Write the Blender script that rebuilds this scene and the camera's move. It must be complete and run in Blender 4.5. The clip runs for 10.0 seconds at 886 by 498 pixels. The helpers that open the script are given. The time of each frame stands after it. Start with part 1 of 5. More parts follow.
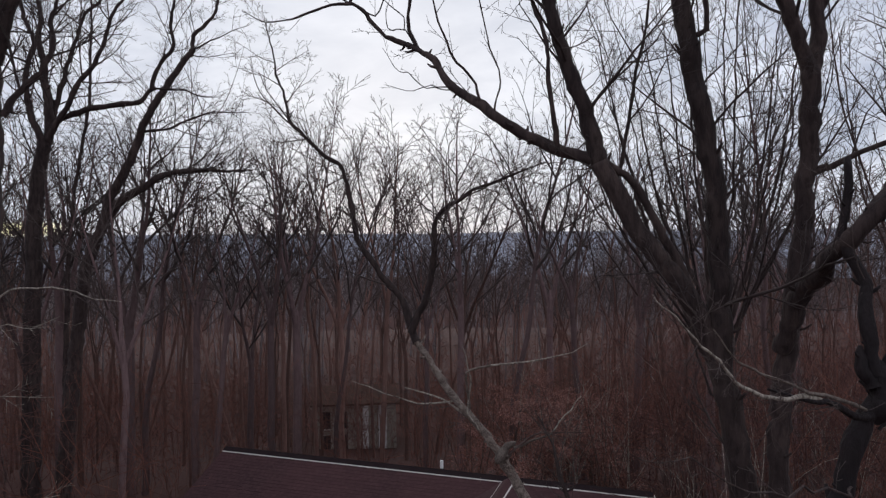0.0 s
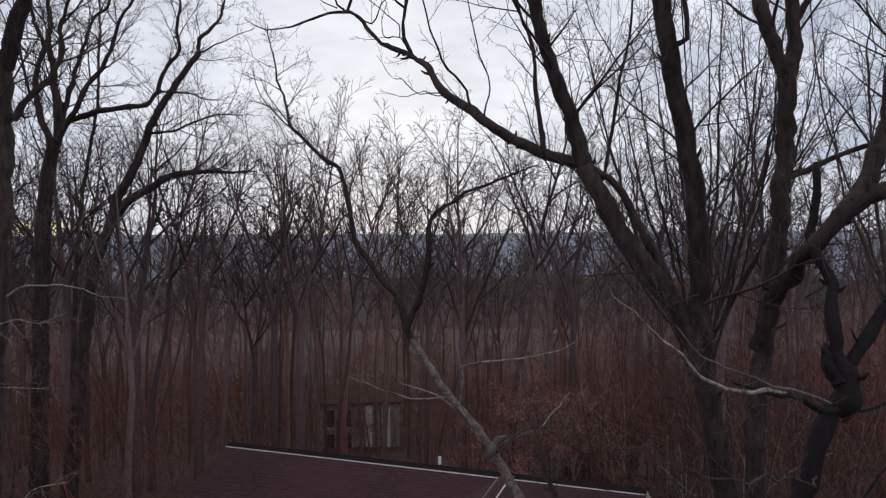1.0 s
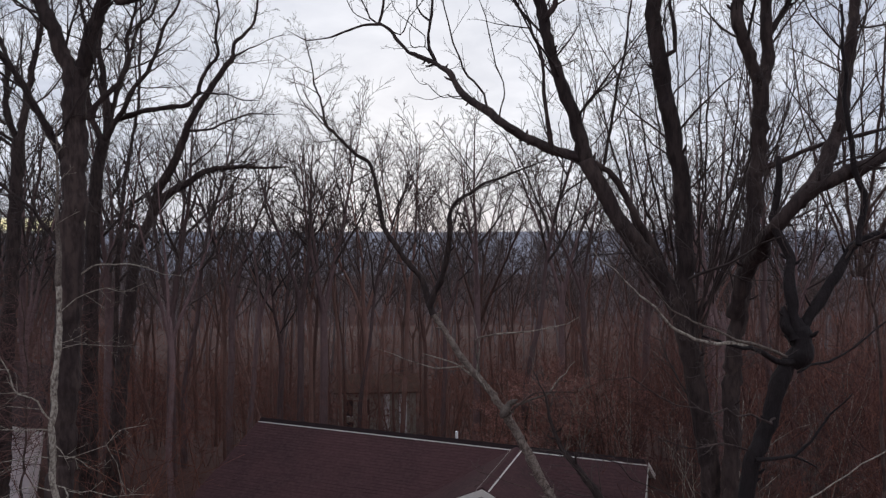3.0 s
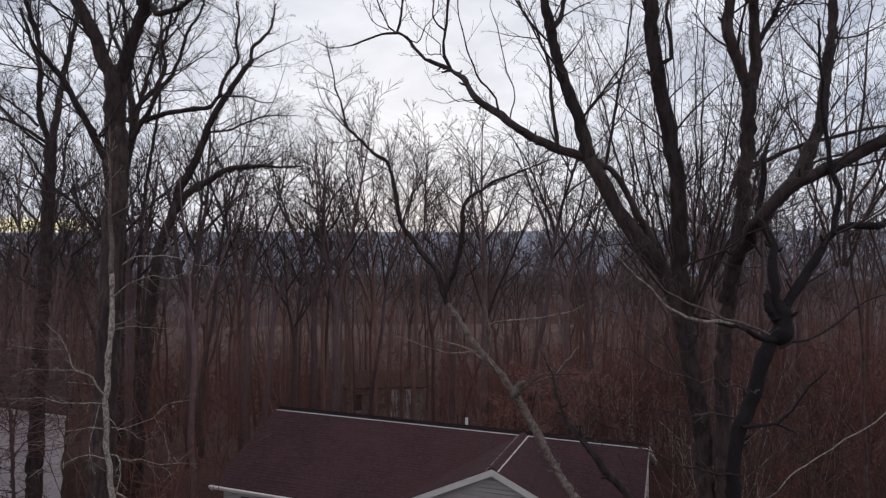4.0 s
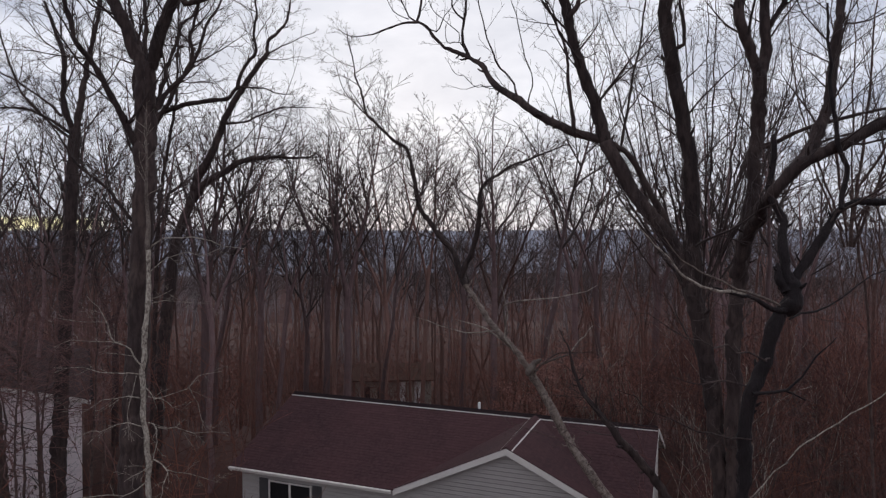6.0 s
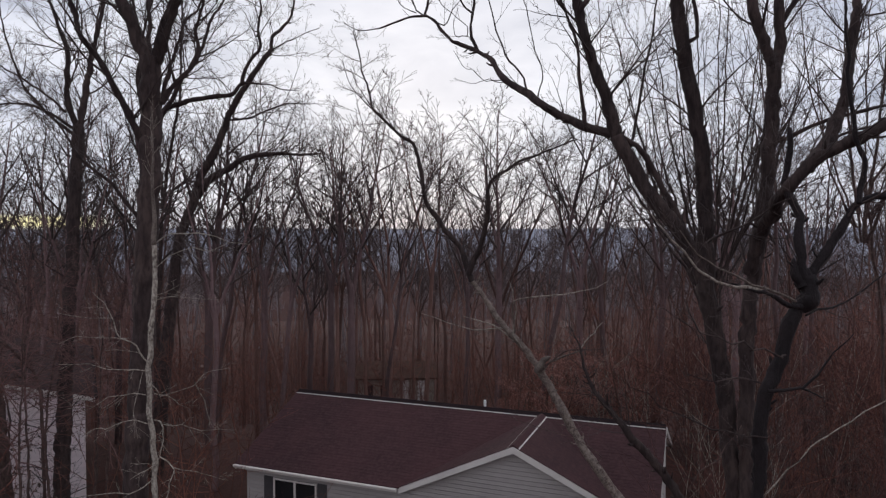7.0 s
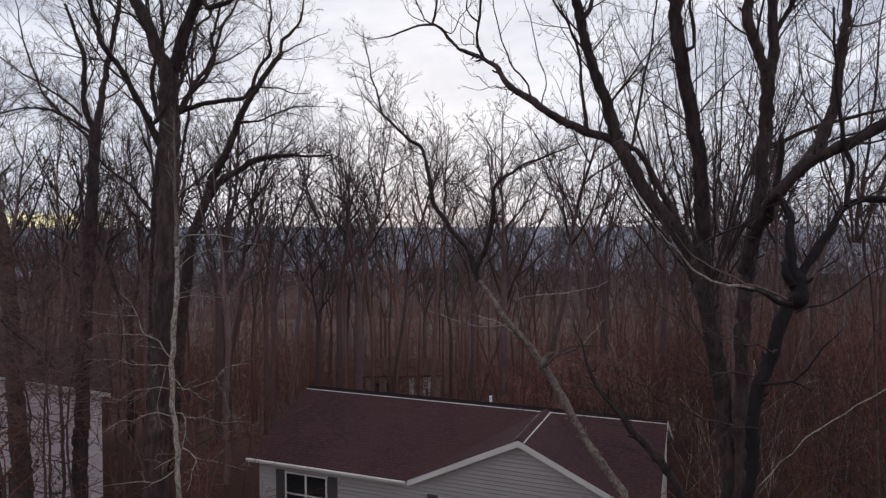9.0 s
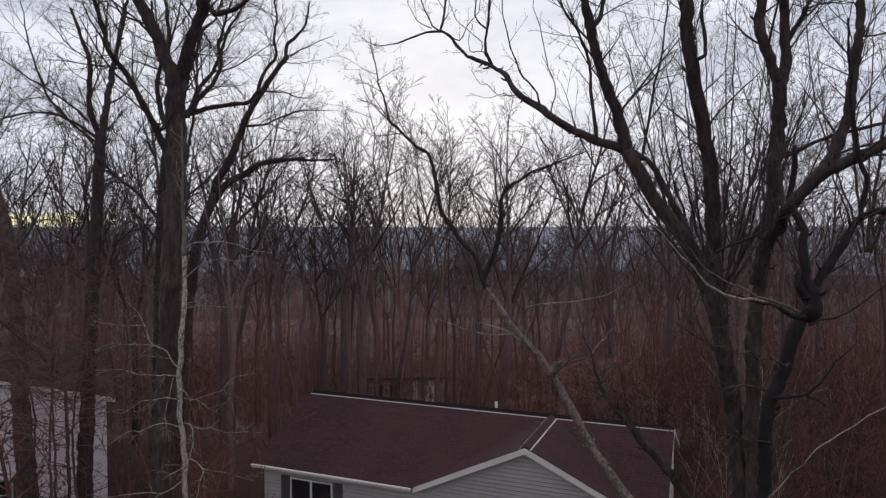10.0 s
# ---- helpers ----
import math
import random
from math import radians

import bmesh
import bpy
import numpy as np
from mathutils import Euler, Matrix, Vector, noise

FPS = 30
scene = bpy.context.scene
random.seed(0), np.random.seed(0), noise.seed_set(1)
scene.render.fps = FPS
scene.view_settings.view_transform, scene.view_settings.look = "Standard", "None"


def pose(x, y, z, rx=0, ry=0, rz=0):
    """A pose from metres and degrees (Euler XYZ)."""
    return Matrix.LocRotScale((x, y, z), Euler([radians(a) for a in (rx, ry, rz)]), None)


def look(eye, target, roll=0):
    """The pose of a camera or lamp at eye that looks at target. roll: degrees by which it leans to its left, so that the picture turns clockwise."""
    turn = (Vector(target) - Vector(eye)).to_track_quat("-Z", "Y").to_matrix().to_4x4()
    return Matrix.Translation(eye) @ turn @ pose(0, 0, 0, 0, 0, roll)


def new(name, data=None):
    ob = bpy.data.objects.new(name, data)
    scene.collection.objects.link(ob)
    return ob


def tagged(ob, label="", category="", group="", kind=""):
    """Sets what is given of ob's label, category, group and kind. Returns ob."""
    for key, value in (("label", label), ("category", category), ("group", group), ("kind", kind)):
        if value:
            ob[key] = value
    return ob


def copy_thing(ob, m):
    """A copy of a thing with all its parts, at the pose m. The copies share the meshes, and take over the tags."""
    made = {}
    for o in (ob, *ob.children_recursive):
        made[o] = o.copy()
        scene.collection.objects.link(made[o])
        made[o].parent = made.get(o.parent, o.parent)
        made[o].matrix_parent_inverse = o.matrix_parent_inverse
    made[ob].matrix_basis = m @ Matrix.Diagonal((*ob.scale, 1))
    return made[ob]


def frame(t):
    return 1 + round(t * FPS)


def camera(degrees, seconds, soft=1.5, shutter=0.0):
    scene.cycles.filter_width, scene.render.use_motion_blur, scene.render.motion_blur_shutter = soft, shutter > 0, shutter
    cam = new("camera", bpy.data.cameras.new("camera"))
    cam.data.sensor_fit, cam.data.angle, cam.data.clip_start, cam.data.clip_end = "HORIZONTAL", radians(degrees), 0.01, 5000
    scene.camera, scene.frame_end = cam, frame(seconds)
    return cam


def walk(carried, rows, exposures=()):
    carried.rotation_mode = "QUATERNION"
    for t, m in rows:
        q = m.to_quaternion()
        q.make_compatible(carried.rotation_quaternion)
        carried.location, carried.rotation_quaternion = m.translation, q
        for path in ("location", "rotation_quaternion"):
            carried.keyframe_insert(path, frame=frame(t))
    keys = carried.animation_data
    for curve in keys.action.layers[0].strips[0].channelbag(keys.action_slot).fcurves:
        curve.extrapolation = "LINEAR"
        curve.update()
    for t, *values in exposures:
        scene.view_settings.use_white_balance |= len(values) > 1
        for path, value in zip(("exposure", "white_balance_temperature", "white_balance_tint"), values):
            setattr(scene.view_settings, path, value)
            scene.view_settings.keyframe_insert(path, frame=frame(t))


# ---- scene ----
cam = camera(67.5, 10.0, soft=1.3)
PATH = [
    (0, (0.637, -0.159, 12.003), (-0.007, 1.734, 11.974), -0.6),
    (0.5, (0.891, -0.366, 12.004), (0.238, 1.524, 11.976), -0.5),
    (1, (1.035, -0.487, 11.999), (0.372, 1.4, 11.972), -0.4),
    (1.5, (1.21, -0.827, 11.956), (0.533, 1.054, 11.929), -0.3),
    (2, (1.263, -1.186, 11.947), (0.581, 0.694, 11.917), -0.3),
    (2.5, (1.34, -1.583, 11.848), (0.649, 0.294, 11.817), -0.2),
    (3.8, (1.747, -3.264, 11.577), (1.029, -1.398, 11.543), -0.2),
    (4, (1.717, -3.429, 11.558), (1.001, -1.562, 11.525), -0.2),
    (4.5, (1.686, -3.807, 11.442), (0.971, -1.939, 11.407), -0.1),
    (5, (1.636, -4.007, 11.324), (0.919, -2.14, 11.29), -0.0),
    (5.5, (1.633, -4.102, 11.215), (0.909, -2.238, 11.181), -0.1),
    (7, (1.357, -4.001, 11.071), (0.626, -2.14, 11.03), -0.1),
    (7.5, (1.323, -3.897, 11.287), (0.587, -2.037, 11.248), -0.1),
    (8, (1.473, -4.284, 11.19), (0.734, -2.426, 11.147), -0.2),
    (8.5, (1.542, -4.568, 11.156), (0.803, -2.71, 11.112), -0.2),
    (9, (1.52, -4.643, 11.134), (0.777, -2.787, 11.088), -0.2),
    (9.5, (1.462, -4.639, 11.369), (0.713, -2.785, 11.326), -0.2),
    (10, (1.349, -4.611, 11.355), (0.6, -2.757, 11.308), -0.1),
]
walk(cam, [(t, look(eye, target, roll)) for t, eye, target, roll in PATH],
     [(0.0, 0.04, 6450, 9), (2.5, 0.05, 6470, 9), (5.0, 0.05, 6530, 10), (8.0, 0.09, 6580, 10.5), (10.0, 0.09, 6580, 10.5)])

F2, R2 = Vector((-0.371, 0.928)), Vector((0.928, 0.371))   # ahead and right of the flight, in plan


def plan(u, v):
    """A place in plan, u metres ahead of the flight's end and v to its right."""
    return Vector((1.4, -4.3)) + F2 * u + R2 * v


# ---- world and sun ----
def build_world():
    world = bpy.data.worlds.new("overcast_dusk")
    scene.world = world
    world.use_nodes = True
    nt = world.node_tree
    n, l = nt.nodes, nt.links
    n.clear()

    def node(kind, **kw):
        x = n.new(kind)
        for k, v in kw.items():
            x.inputs[k].default_value = v
        return x

    def math_(op, a, b=None):
        x = n.new("ShaderNodeMath")
        x.operation = op
        for i, v in enumerate((a, b)):
            if v is None:
                continue
            if isinstance(v, (int, float)):
                x.inputs[i].default_value = v
            else:
                l.new(v, x.inputs[i])
        return x.outputs[0]

    def mix(fac, a, b):
        x = n.new("ShaderNodeMix")
        x.data_type = "RGBA"
        for s, v in ((x.inputs[0], fac), (x.inputs[6], a), (x.inputs[7], b)):
            if isinstance(v, (int, float, tuple)):
                s.default_value = v
            else:
                l.new(v, s)
        return x.outputs[2]

    sky = n.new("ShaderNodeTexSky")
    sky.sky_type, sky.sun_disc = "NISHITA", False
    sky.sun_elevation, sky.sun_rotation = radians(SUN_HEIGHT), radians(SUN_TURN)
    tc = n.new("ShaderNodeTexCoord")
    sep = n.new("ShaderNodeSeparateXYZ")
    l.new(tc.outputs["Generated"], sep.inputs[0])
    up = math_("MAXIMUM", sep.outputs[2], 0.0)
    lift = math_("ADD", up, 0.22)
    flat = n.new("ShaderNodeCombineXYZ")
    l.new(math_("DIVIDE", sep.outputs[0], lift), flat.inputs[0])
    l.new(math_("DIVIDE", sep.outputs[1], lift), flat.inputs[1])
    cloud = node("ShaderNodeTexNoise", Scale=2.6, Detail=7.0, Roughness=0.55, Distortion=0.4)
    l.new(flat.outputs[0], cloud.inputs["Vector"])
    ramp = n.new("ShaderNodeValToRGB")
    e = ramp.color_ramp.elements
    e[0].position, e[0].color = 0.38, (0.50, 0.54, 0.66, 1)
    e[1].position, e[1].color = 0.60, (0.80, 0.825, 0.93, 1)
    l.new(cloud.outputs[0], ramp.inputs[0])
    # the bright part of the cloud, where the sun stands behind it
    sun_way = n.new("ShaderNodeVectorMath")
    sun_way.operation = "DOT_PRODUCT"
    l.new(tc.outputs["Generated"], sun_way.inputs[0])
    a = radians(24)
    sun_way.inputs[1].default_value = (-math.sin(a) * 0.97, math.cos(a) * 0.97, 0.24)
    near = n.new("ShaderNodeMapRange")
    l.new(sun_way.outputs["Value"], near.inputs[0])
    for i, v in ((1, 0.86), (2, 1.0), (3, 0.0), (4, 0.55)):
        near.inputs[i].default_value = v
    col = mix(near.outputs[0], ramp.outputs[0], (0.93, 0.935, 0.985, 1))
    # paler towards the skyline
    low = n.new("ShaderNodeMapRange")
    l.new(up, low.inputs[0])
    for i, v in ((1, 0.0), (2, 0.16), (3, 0.55), (4, 0.0)):
        low.inputs[i].default_value = v
    col = mix(low.outputs[0], col, (0.69, 0.715, 0.795, 1))
    # the yellow strip of sunset under the cloud's edge
    glow_way = n.new("ShaderNodeVectorMath")
    glow_way.operation = "DOT_PRODUCT"
    l.new(tc.outputs["Generated"], glow_way.inputs[0])
    g = radians(52.9)
    glow_way.inputs[1].default_value = (-math.sin(g), math.cos(g), 0.018)
    side = n.new("ShaderNodeMapRange")
    l.new(glow_way.outputs["Value"], side.inputs[0])
    for i, v in ((1, 0.9962), (2, 0.9988), (3, 0.0), (4, 1.0)):
        side.inputs[i].default_value = v
    band = n.new("ShaderNodeMapRange")
    l.new(math_("ABSOLUTE", math_("SUBTRACT", sep.outputs[2], 0.0185)), band.inputs[0])
    for i, v in ((1, 0.005), (2, 0.0105), (3, 1.0), (4, 0.0)):
        band.inputs[i].default_value = v
    col = mix(math_("MULTIPLY", side.outputs[0], band.outputs[0]), col, (1.3, 1.2, 0.70, 1))
    thin = node("ShaderNodeVectorMath")
    thin.operation = "SCALE"
    thin.inputs["Scale"].default_value = 0.10
    l.new(sky.outputs[0], thin.inputs[0])
    col = mix(0.03, col, thin.outputs[0])
    # the evening sky fades away from the sunset
    fade = n.new("ShaderNodeMapRange")
    fade.interpolation_type = "SMOOTHSTEP"
    l.new(sun_way.outputs["Value"], fade.inputs[0])
    for i, v in ((1, -0.7), (2, 0.75), (3, 0.98), (4, 1.0)):
        fade.inputs[i].default_value = v
    dusk = n.new("ShaderNodeVectorMath")
    dusk.operation = "SCALE"
    l.new(col, dusk.inputs[0])
    l.new(fade.outputs[0], dusk.inputs["Scale"])
    col = dusk.outputs[0]
    bg = node("ShaderNodeBackground", Strength=SKY)
    l.new(col, bg.inputs[0])
    out = n.new("ShaderNodeOutputWorld")
    l.new(bg.outputs[0], out.inputs[0])


SKY, SUN_HEIGHT, SUN_TURN = 1.0, 12.0, -24.0
build_world()
sun = new("sun", bpy.data.lights.new("sun", "SUN"))
sun.data.energy, sun.data.angle, sun.data.color = 0.5, radians(25), (1.0, 0.93, 0.84)
sun.matrix_world = look((0, 0, 0), (math.sin(radians(24)) , -math.cos(radians(24)), -math.tan(radians(SUN_HEIGHT))))


# ---- materials ----
def material(name, base, rough=0.85, vary=(), metal=0.0, bump=None, spec=0.3, tint=0.0, island=0.0, stretch=(1, 1, 1)):
    """vary: rows of (scale, amount, other colour); bump: (scale, depth); tint: change from object to object."""
    m = bpy.data.materials.new(name)
    m.use_nodes = True
    nt = m.node_tree
    n, l = nt.nodes, nt.links
    p = n["Principled BSDF"]
    p.inputs["Roughness"].default_value, p.inputs["Metallic"].default_value = rough, metal
    p.inputs["Specular IOR Level"].default_value = spec
    tc = n.new("ShaderNodeTexCoord")
    mp = n.new("ShaderNodeMapping")
    mp.inputs["Scale"].default_value = stretch
    l.new(tc.outputs["Object"], mp.inputs[0])
    rgb = n.new("ShaderNodeRGB")
    rgb.outputs[0].default_value = (*base, 1)
    col = rgb.outputs[0]
    for scale, amount, other in vary:
        tex = n.new("ShaderNodeTexNoise")
        tex.inputs["Scale"].default_value, tex.inputs["Detail"].default_value = scale, 5
        l.new(mp.outputs[0], tex.inputs["Vector"])
        ramp = n.new("ShaderNodeMapRange")
        for i, v in ((1, 0.42), (2, 0.62), (3, 0.0), (4, amount)):
            ramp.inputs[i].default_value = v
        l.new(tex.outputs[0], ramp.inputs[0])
        mix = n.new("ShaderNodeMix")
        mix.data_type = "RGBA"
        l.new(ramp.outputs[0], mix.inputs[0])
        l.new(col, mix.inputs[6])
        mix.inputs[7].default_value = (*other, 1)
        col = mix.outputs[2]
    for amount, source, socket in ((tint, "ShaderNodeObjectInfo", "Random"), (island, "ShaderNodeNewGeometry", "Random Per Island")):
        if not amount:
            continue
        src = n.new(source)
        mr = n.new("ShaderNodeMapRange")
        mr.inputs[3].default_value, mr.inputs[4].default_value = 1 - amount, 1 + amount
        l.new(src.outputs[socket], mr.inputs[0])
        hsv = n.new("ShaderNodeHueSaturation")
        l.new(mr.outputs[0], hsv.inputs["Value"])
        l.new(col, hsv.inputs["Color"])
        col = hsv.outputs[0]
    l.new(col, p.inputs["Base Color"])
    if bump:
        tex = n.new("ShaderNodeTexNoise")
        tex.inputs["Scale"].default_value, tex.inputs["Detail"].default_value = bump[0], 6
        l.new(mp.outputs[0], tex.inputs["Vector"])
        b = n.new("ShaderNodeBump")
        b.inputs["Distance"].default_value, b.inputs["Strength"].default_value = bump[1], 0.8
        l.new(tex.outputs[0], b.inputs["Height"])
        l.new(b.outputs[0], p.inputs["Normal"])
    return m


BARK = material("bark_dark", (0.044, 0.029, 0.027), 0.9, ((2.5, 0.7, (0.083, 0.057, 0.050)), (11, 0.7, (0.019, 0.012, 0.012))), bump=(12, 0.07), tint=0.2, stretch=(1, 1, 0.3))
BARK_WET = material("bark_wet_black", (0.014, 0.009, 0.010), 0.8, ((3, 0.6, (0.025, 0.015, 0.015)), (12, 0.5, (0.006, 0.004, 0.004))), bump=(14, 0.05), stretch=(1, 1, 0.4))
BARK_WOODS = material("bark_woods", (0.121, 0.076, 0.075), 0.9, ((0.7, 0.7, (0.076, 0.049, 0.049)), (9, 0.5, (0.172, 0.112, 0.110))), bump=(14, 0.02), tint=0.5, stretch=(1, 1, 0.3))
BARK_PALE = material("bark_pale_lichen", (0.285, 0.240, 0.200), 0.9, ((3, 0.7, (0.156, 0.122, 0.100)), (11, 0.9, (0.098, 0.074, 0.062)), (28, 0.6, (0.54, 0.485, 0.41))), bump=(20, 0.01), tint=0.15, stretch=(1, 1, 0.6))
BARK_LEAN = material("bark_mottled_grey", (0.111, 0.082, 0.067), 0.9, ((1.2, 0.8, (0.047, 0.033, 0.029)), (5, 0.45, (0.273, 0.224, 0.189)), (18, 0.6, (0.052, 0.038, 0.033)), (40, 0.4, (0.260, 0.218, 0.189))), bump=(18, 0.05), tint=0.1)
BARK_BLOTCH = material("bark_brown_blotched", (0.115, 0.078, 0.064), 0.9, ((2.5, 0.7, (0.050, 0.033, 0.028)), (8, 0.55, (0.36, 0.295, 0.25)), (15, 0.6, (0.042, 0.029, 0.025)), (34, 0.5, (0.33, 0.27, 0.23))), bump=(16, 0.06))
BARK_MID = material("bark_grey_brown", (0.083, 0.048, 0.043), 0.9, ((1.3, 0.7, (0.043, 0.027, 0.024)), (7, 0.6, (0.151, 0.104, 0.089)), (26, 0.5, (0.039, 0.025, 0.022))), bump=(20, 0.04), tint=0.15)
TWIG = material("twig_dark", (0.058, 0.040, 0.037), 0.9, ((1.5, 0.6, (0.084, 0.069, 0.064)),), tint=0.3)
# farther trees: bark and twig colours lightened to stand in for haze
BARK_HAZED = material("bark_woods_hazed", (0.159, 0.089, 0.074), 0.9, ((0.7, 0.7, (0.110, 0.060, 0.050)), (9, 0.5, (0.205, 0.117, 0.099))), bump=(14, 0.02), tint=0.45, stretch=(1, 1, 0.3))
TWIG_HAZED = material("twig_hazed", (0.085, 0.060, 0.056), 0.9, ((1.5, 0.6, (0.104, 0.076, 0.072)),), tint=0.3)
# distance haze is put into this paler wood colour too
FAR_WOOD_HAZED = material("far_wood", (0.221, 0.184, 0.184), 0.95, ((0.08, 0.6, (0.166, 0.136, 0.138)),), island=0.4)
LEAF_RUST = material("withered_leaf", (0.285, 0.139, 0.112), 0.8, ((2, 0.6, (0.174, 0.088, 0.076)),), island=0.6)
# darker copy of the scrub brown, with the shade under the crowns painted in
SCRUB_SHADED = material("scrub_shade_tone", (0.098, 0.040, 0.034), 0.9, ((0.2, 0.7, (0.058, 0.027, 0.024)),), island=0.5)
TWIG_PURPLE = material("twig_purple_brown", (0.115, 0.059, 0.055), 0.9, ((1.5, 0.6, (0.085, 0.044, 0.042)), (7, 0.5, (0.160, 0.090, 0.077))), tint=0.3)
SCRUB = material("scrub_brown", (0.159, 0.062, 0.044), 0.9, ((0.2, 0.7, (0.095, 0.039, 0.029)),), island=0.5)
BRUSH = material("brush_red_brown", (0.203, 0.083, 0.061), 0.9, ((0.2, 0.7, (0.125, 0.055, 0.044)),), island=0.5)
LITTER = material("leaf_litter", (0.067, 0.022, 0.016), 0.95, ((0.15, 0.6, (0.035, 0.015, 0.011)), (3, 0.6, (0.076, 0.029, 0.021)), (22, 0.5, (0.028, 0.012, 0.010))), bump=(9, 0.06))
VALLEY = material("valley_woods", (0.085, 0.053, 0.048), 1.0, ((0.01, 0.7, (0.062, 0.038, 0.036)), (0.12, 0.6, (0.106, 0.066, 0.060)), (0.6, 0.5, (0.056, 0.035, 0.031))), spec=0.0)
# aerial haze is mixed into the hill's base colour as pale blue-grey
HILL = material("distant_hill_haze_tone", (0.286, 0.296, 0.344), 1.0, ((0.006, 0.7, (0.219, 0.227, 0.268)), (0.05, 0.6, (0.333, 0.342, 0.384)), (0.35, 0.5, (0.219, 0.223, 0.254))), spec=0.0)
SHINGLE = material("shingle_brown", (0.062, 0.029, 0.031), 0.9, ((0.35, 0.9, (0.043, 0.022, 0.024)), (9, 0.5, (0.081, 0.042, 0.041))), spec=0.15, bump=(120, 0.003), island=0.07)
SHINGLE_DARK = material("shingle_dark_brown", (0.051, 0.029, 0.030), 0.95, ((0.5, 0.6, (0.039, 0.024, 0.024)), (9, 0.5, (0.068, 0.041, 0.039))), spec=0.1, bump=(120, 0.003), island=0.14)
SIDING = material("siding_grey_vinyl", (0.356, 0.321, 0.303), 0.55, ((0.6, 0.5, (0.300, 0.270, 0.256)), (8, 0.3, (0.383, 0.349, 0.329))), tint=0.05)
SIDING_LILAC = material("siding_lilac_grey", (0.791, 0.684, 0.689), 0.55, ((0.6, 0.5, (0.689, 0.593, 0.599)), (8, 0.3, (0.836, 0.734, 0.734))), tint=0.05)
LEAF_DARK = material("withered_leaf_dark", (0.07, 0.048, 0.04), 0.85, ((2, 0.6, (0.045, 0.032, 0.028)),), island=0.4)
TRIM = material("trim_white_aluminium", (0.662, 0.611, 0.567), 0.5, ((0.8, 0.5, (0.552, 0.509, 0.465)), (7, 0.3, (0.708, 0.660, 0.617))))
VENT = material("ridge_vent_brown", (0.020, 0.013, 0.014), 0.85, ((3, 0.5, (0.029, 0.020, 0.020)),), spec=0.05)
SHUTTER = material("shutter_dark_grey", (0.055, 0.05, 0.052), 0.6, ((4, 0.4, (0.075, 0.07, 0.07)),))
FAR_ROOF = material("far_roof_brown", (0.087, 0.054, 0.043), 1.0, ((1.5, 0.6, (0.063, 0.040, 0.032)),), spec=0.0)
DARK = material("interior_dark", (0.02, 0.02, 0.022), 0.9)
STONE = material("foundation_block", (0.25, 0.24, 0.23), 0.9, ((3, 0.6, (0.18, 0.17, 0.165)),), bump=(30, 0.01))
PVC = material("pipe_white_plastic", (0.75, 0.74, 0.73), 0.4, ((6, 0.4, (0.62, 0.6, 0.58)),))
PALE_WALL = material("far_wall_pale", (0.317, 0.280, 0.241), 0.7, ((0.4, 0.5, (0.264, 0.235, 0.199)),))
GLASS = bpy.data.materials.new("window_glass")
GLASS.use_nodes = True
_g = GLASS.node_tree.nodes["Principled BSDF"]
_g.inputs["Base Color"].default_value, _g.inputs["Roughness"].default_value = (0.9, 0.93, 0.95, 1), 0.05
_g.inputs["Transmission Weight"].default_value, _g.inputs["IOR"].default_value = 1.0, 1.45


# ---- mesh helpers ----
def mesh_object(name, verts, faces, mat, parent=None, label="", smooth=False):
    me = bpy.data.meshes.new(name)
    me.from_pydata([tuple(v) for v in verts], [], faces)
    me.materials.append(mat)
    if smooth:
        me.shade_smooth()
    ob = new(name, me)
    if parent:
        ob.parent = parent
    return tagged(ob, label) if label else ob


def part(name, bm, mat, parent=None, label=""):
    me = bpy.data.meshes.new(name)
    bm.to_mesh(me)
    bm.free()
    me.materials.append(mat)
    ob = new(name, me)
    if parent:
        ob.parent = parent
    return tagged(ob, label) if label else ob


def box_bm(lo, hi, bevel=0.0, bm=None):
    bm = bm or bmesh.new()
    lo, hi = Vector(lo), Vector(hi)
    made = bmesh.ops.create_cube(bm, size=1.0, matrix=Matrix.Translation((lo + hi) / 2) @ Matrix.Diagonal((*(hi - lo), 1)))
    if bevel:
        edges = {e for v in made["verts"] for e in v.link_edges}
        bmesh.ops.bevel(bm, geom=list(edges), offset=bevel, segments=1, affect="EDGES")
    return bm


def prism_bm(outline, offset):
    """A plane outline thickened along offset."""
    bm = bmesh.new()
    offset = Vector(offset)
    a = [bm.verts.new(p) for p in outline]
    b = [bm.verts.new(Vector(p) + offset) for p in outline]
    bm.faces.new(a)
    bm.faces.new(b[::-1])
    for i in range(len(a)):
        j = (i + 1) % len(a)
        bm.faces.new((a[i], b[i], b[j], a[j]))
    bmesh.ops.recalc_face_normals(bm, faces=bm.faces)
    return bm


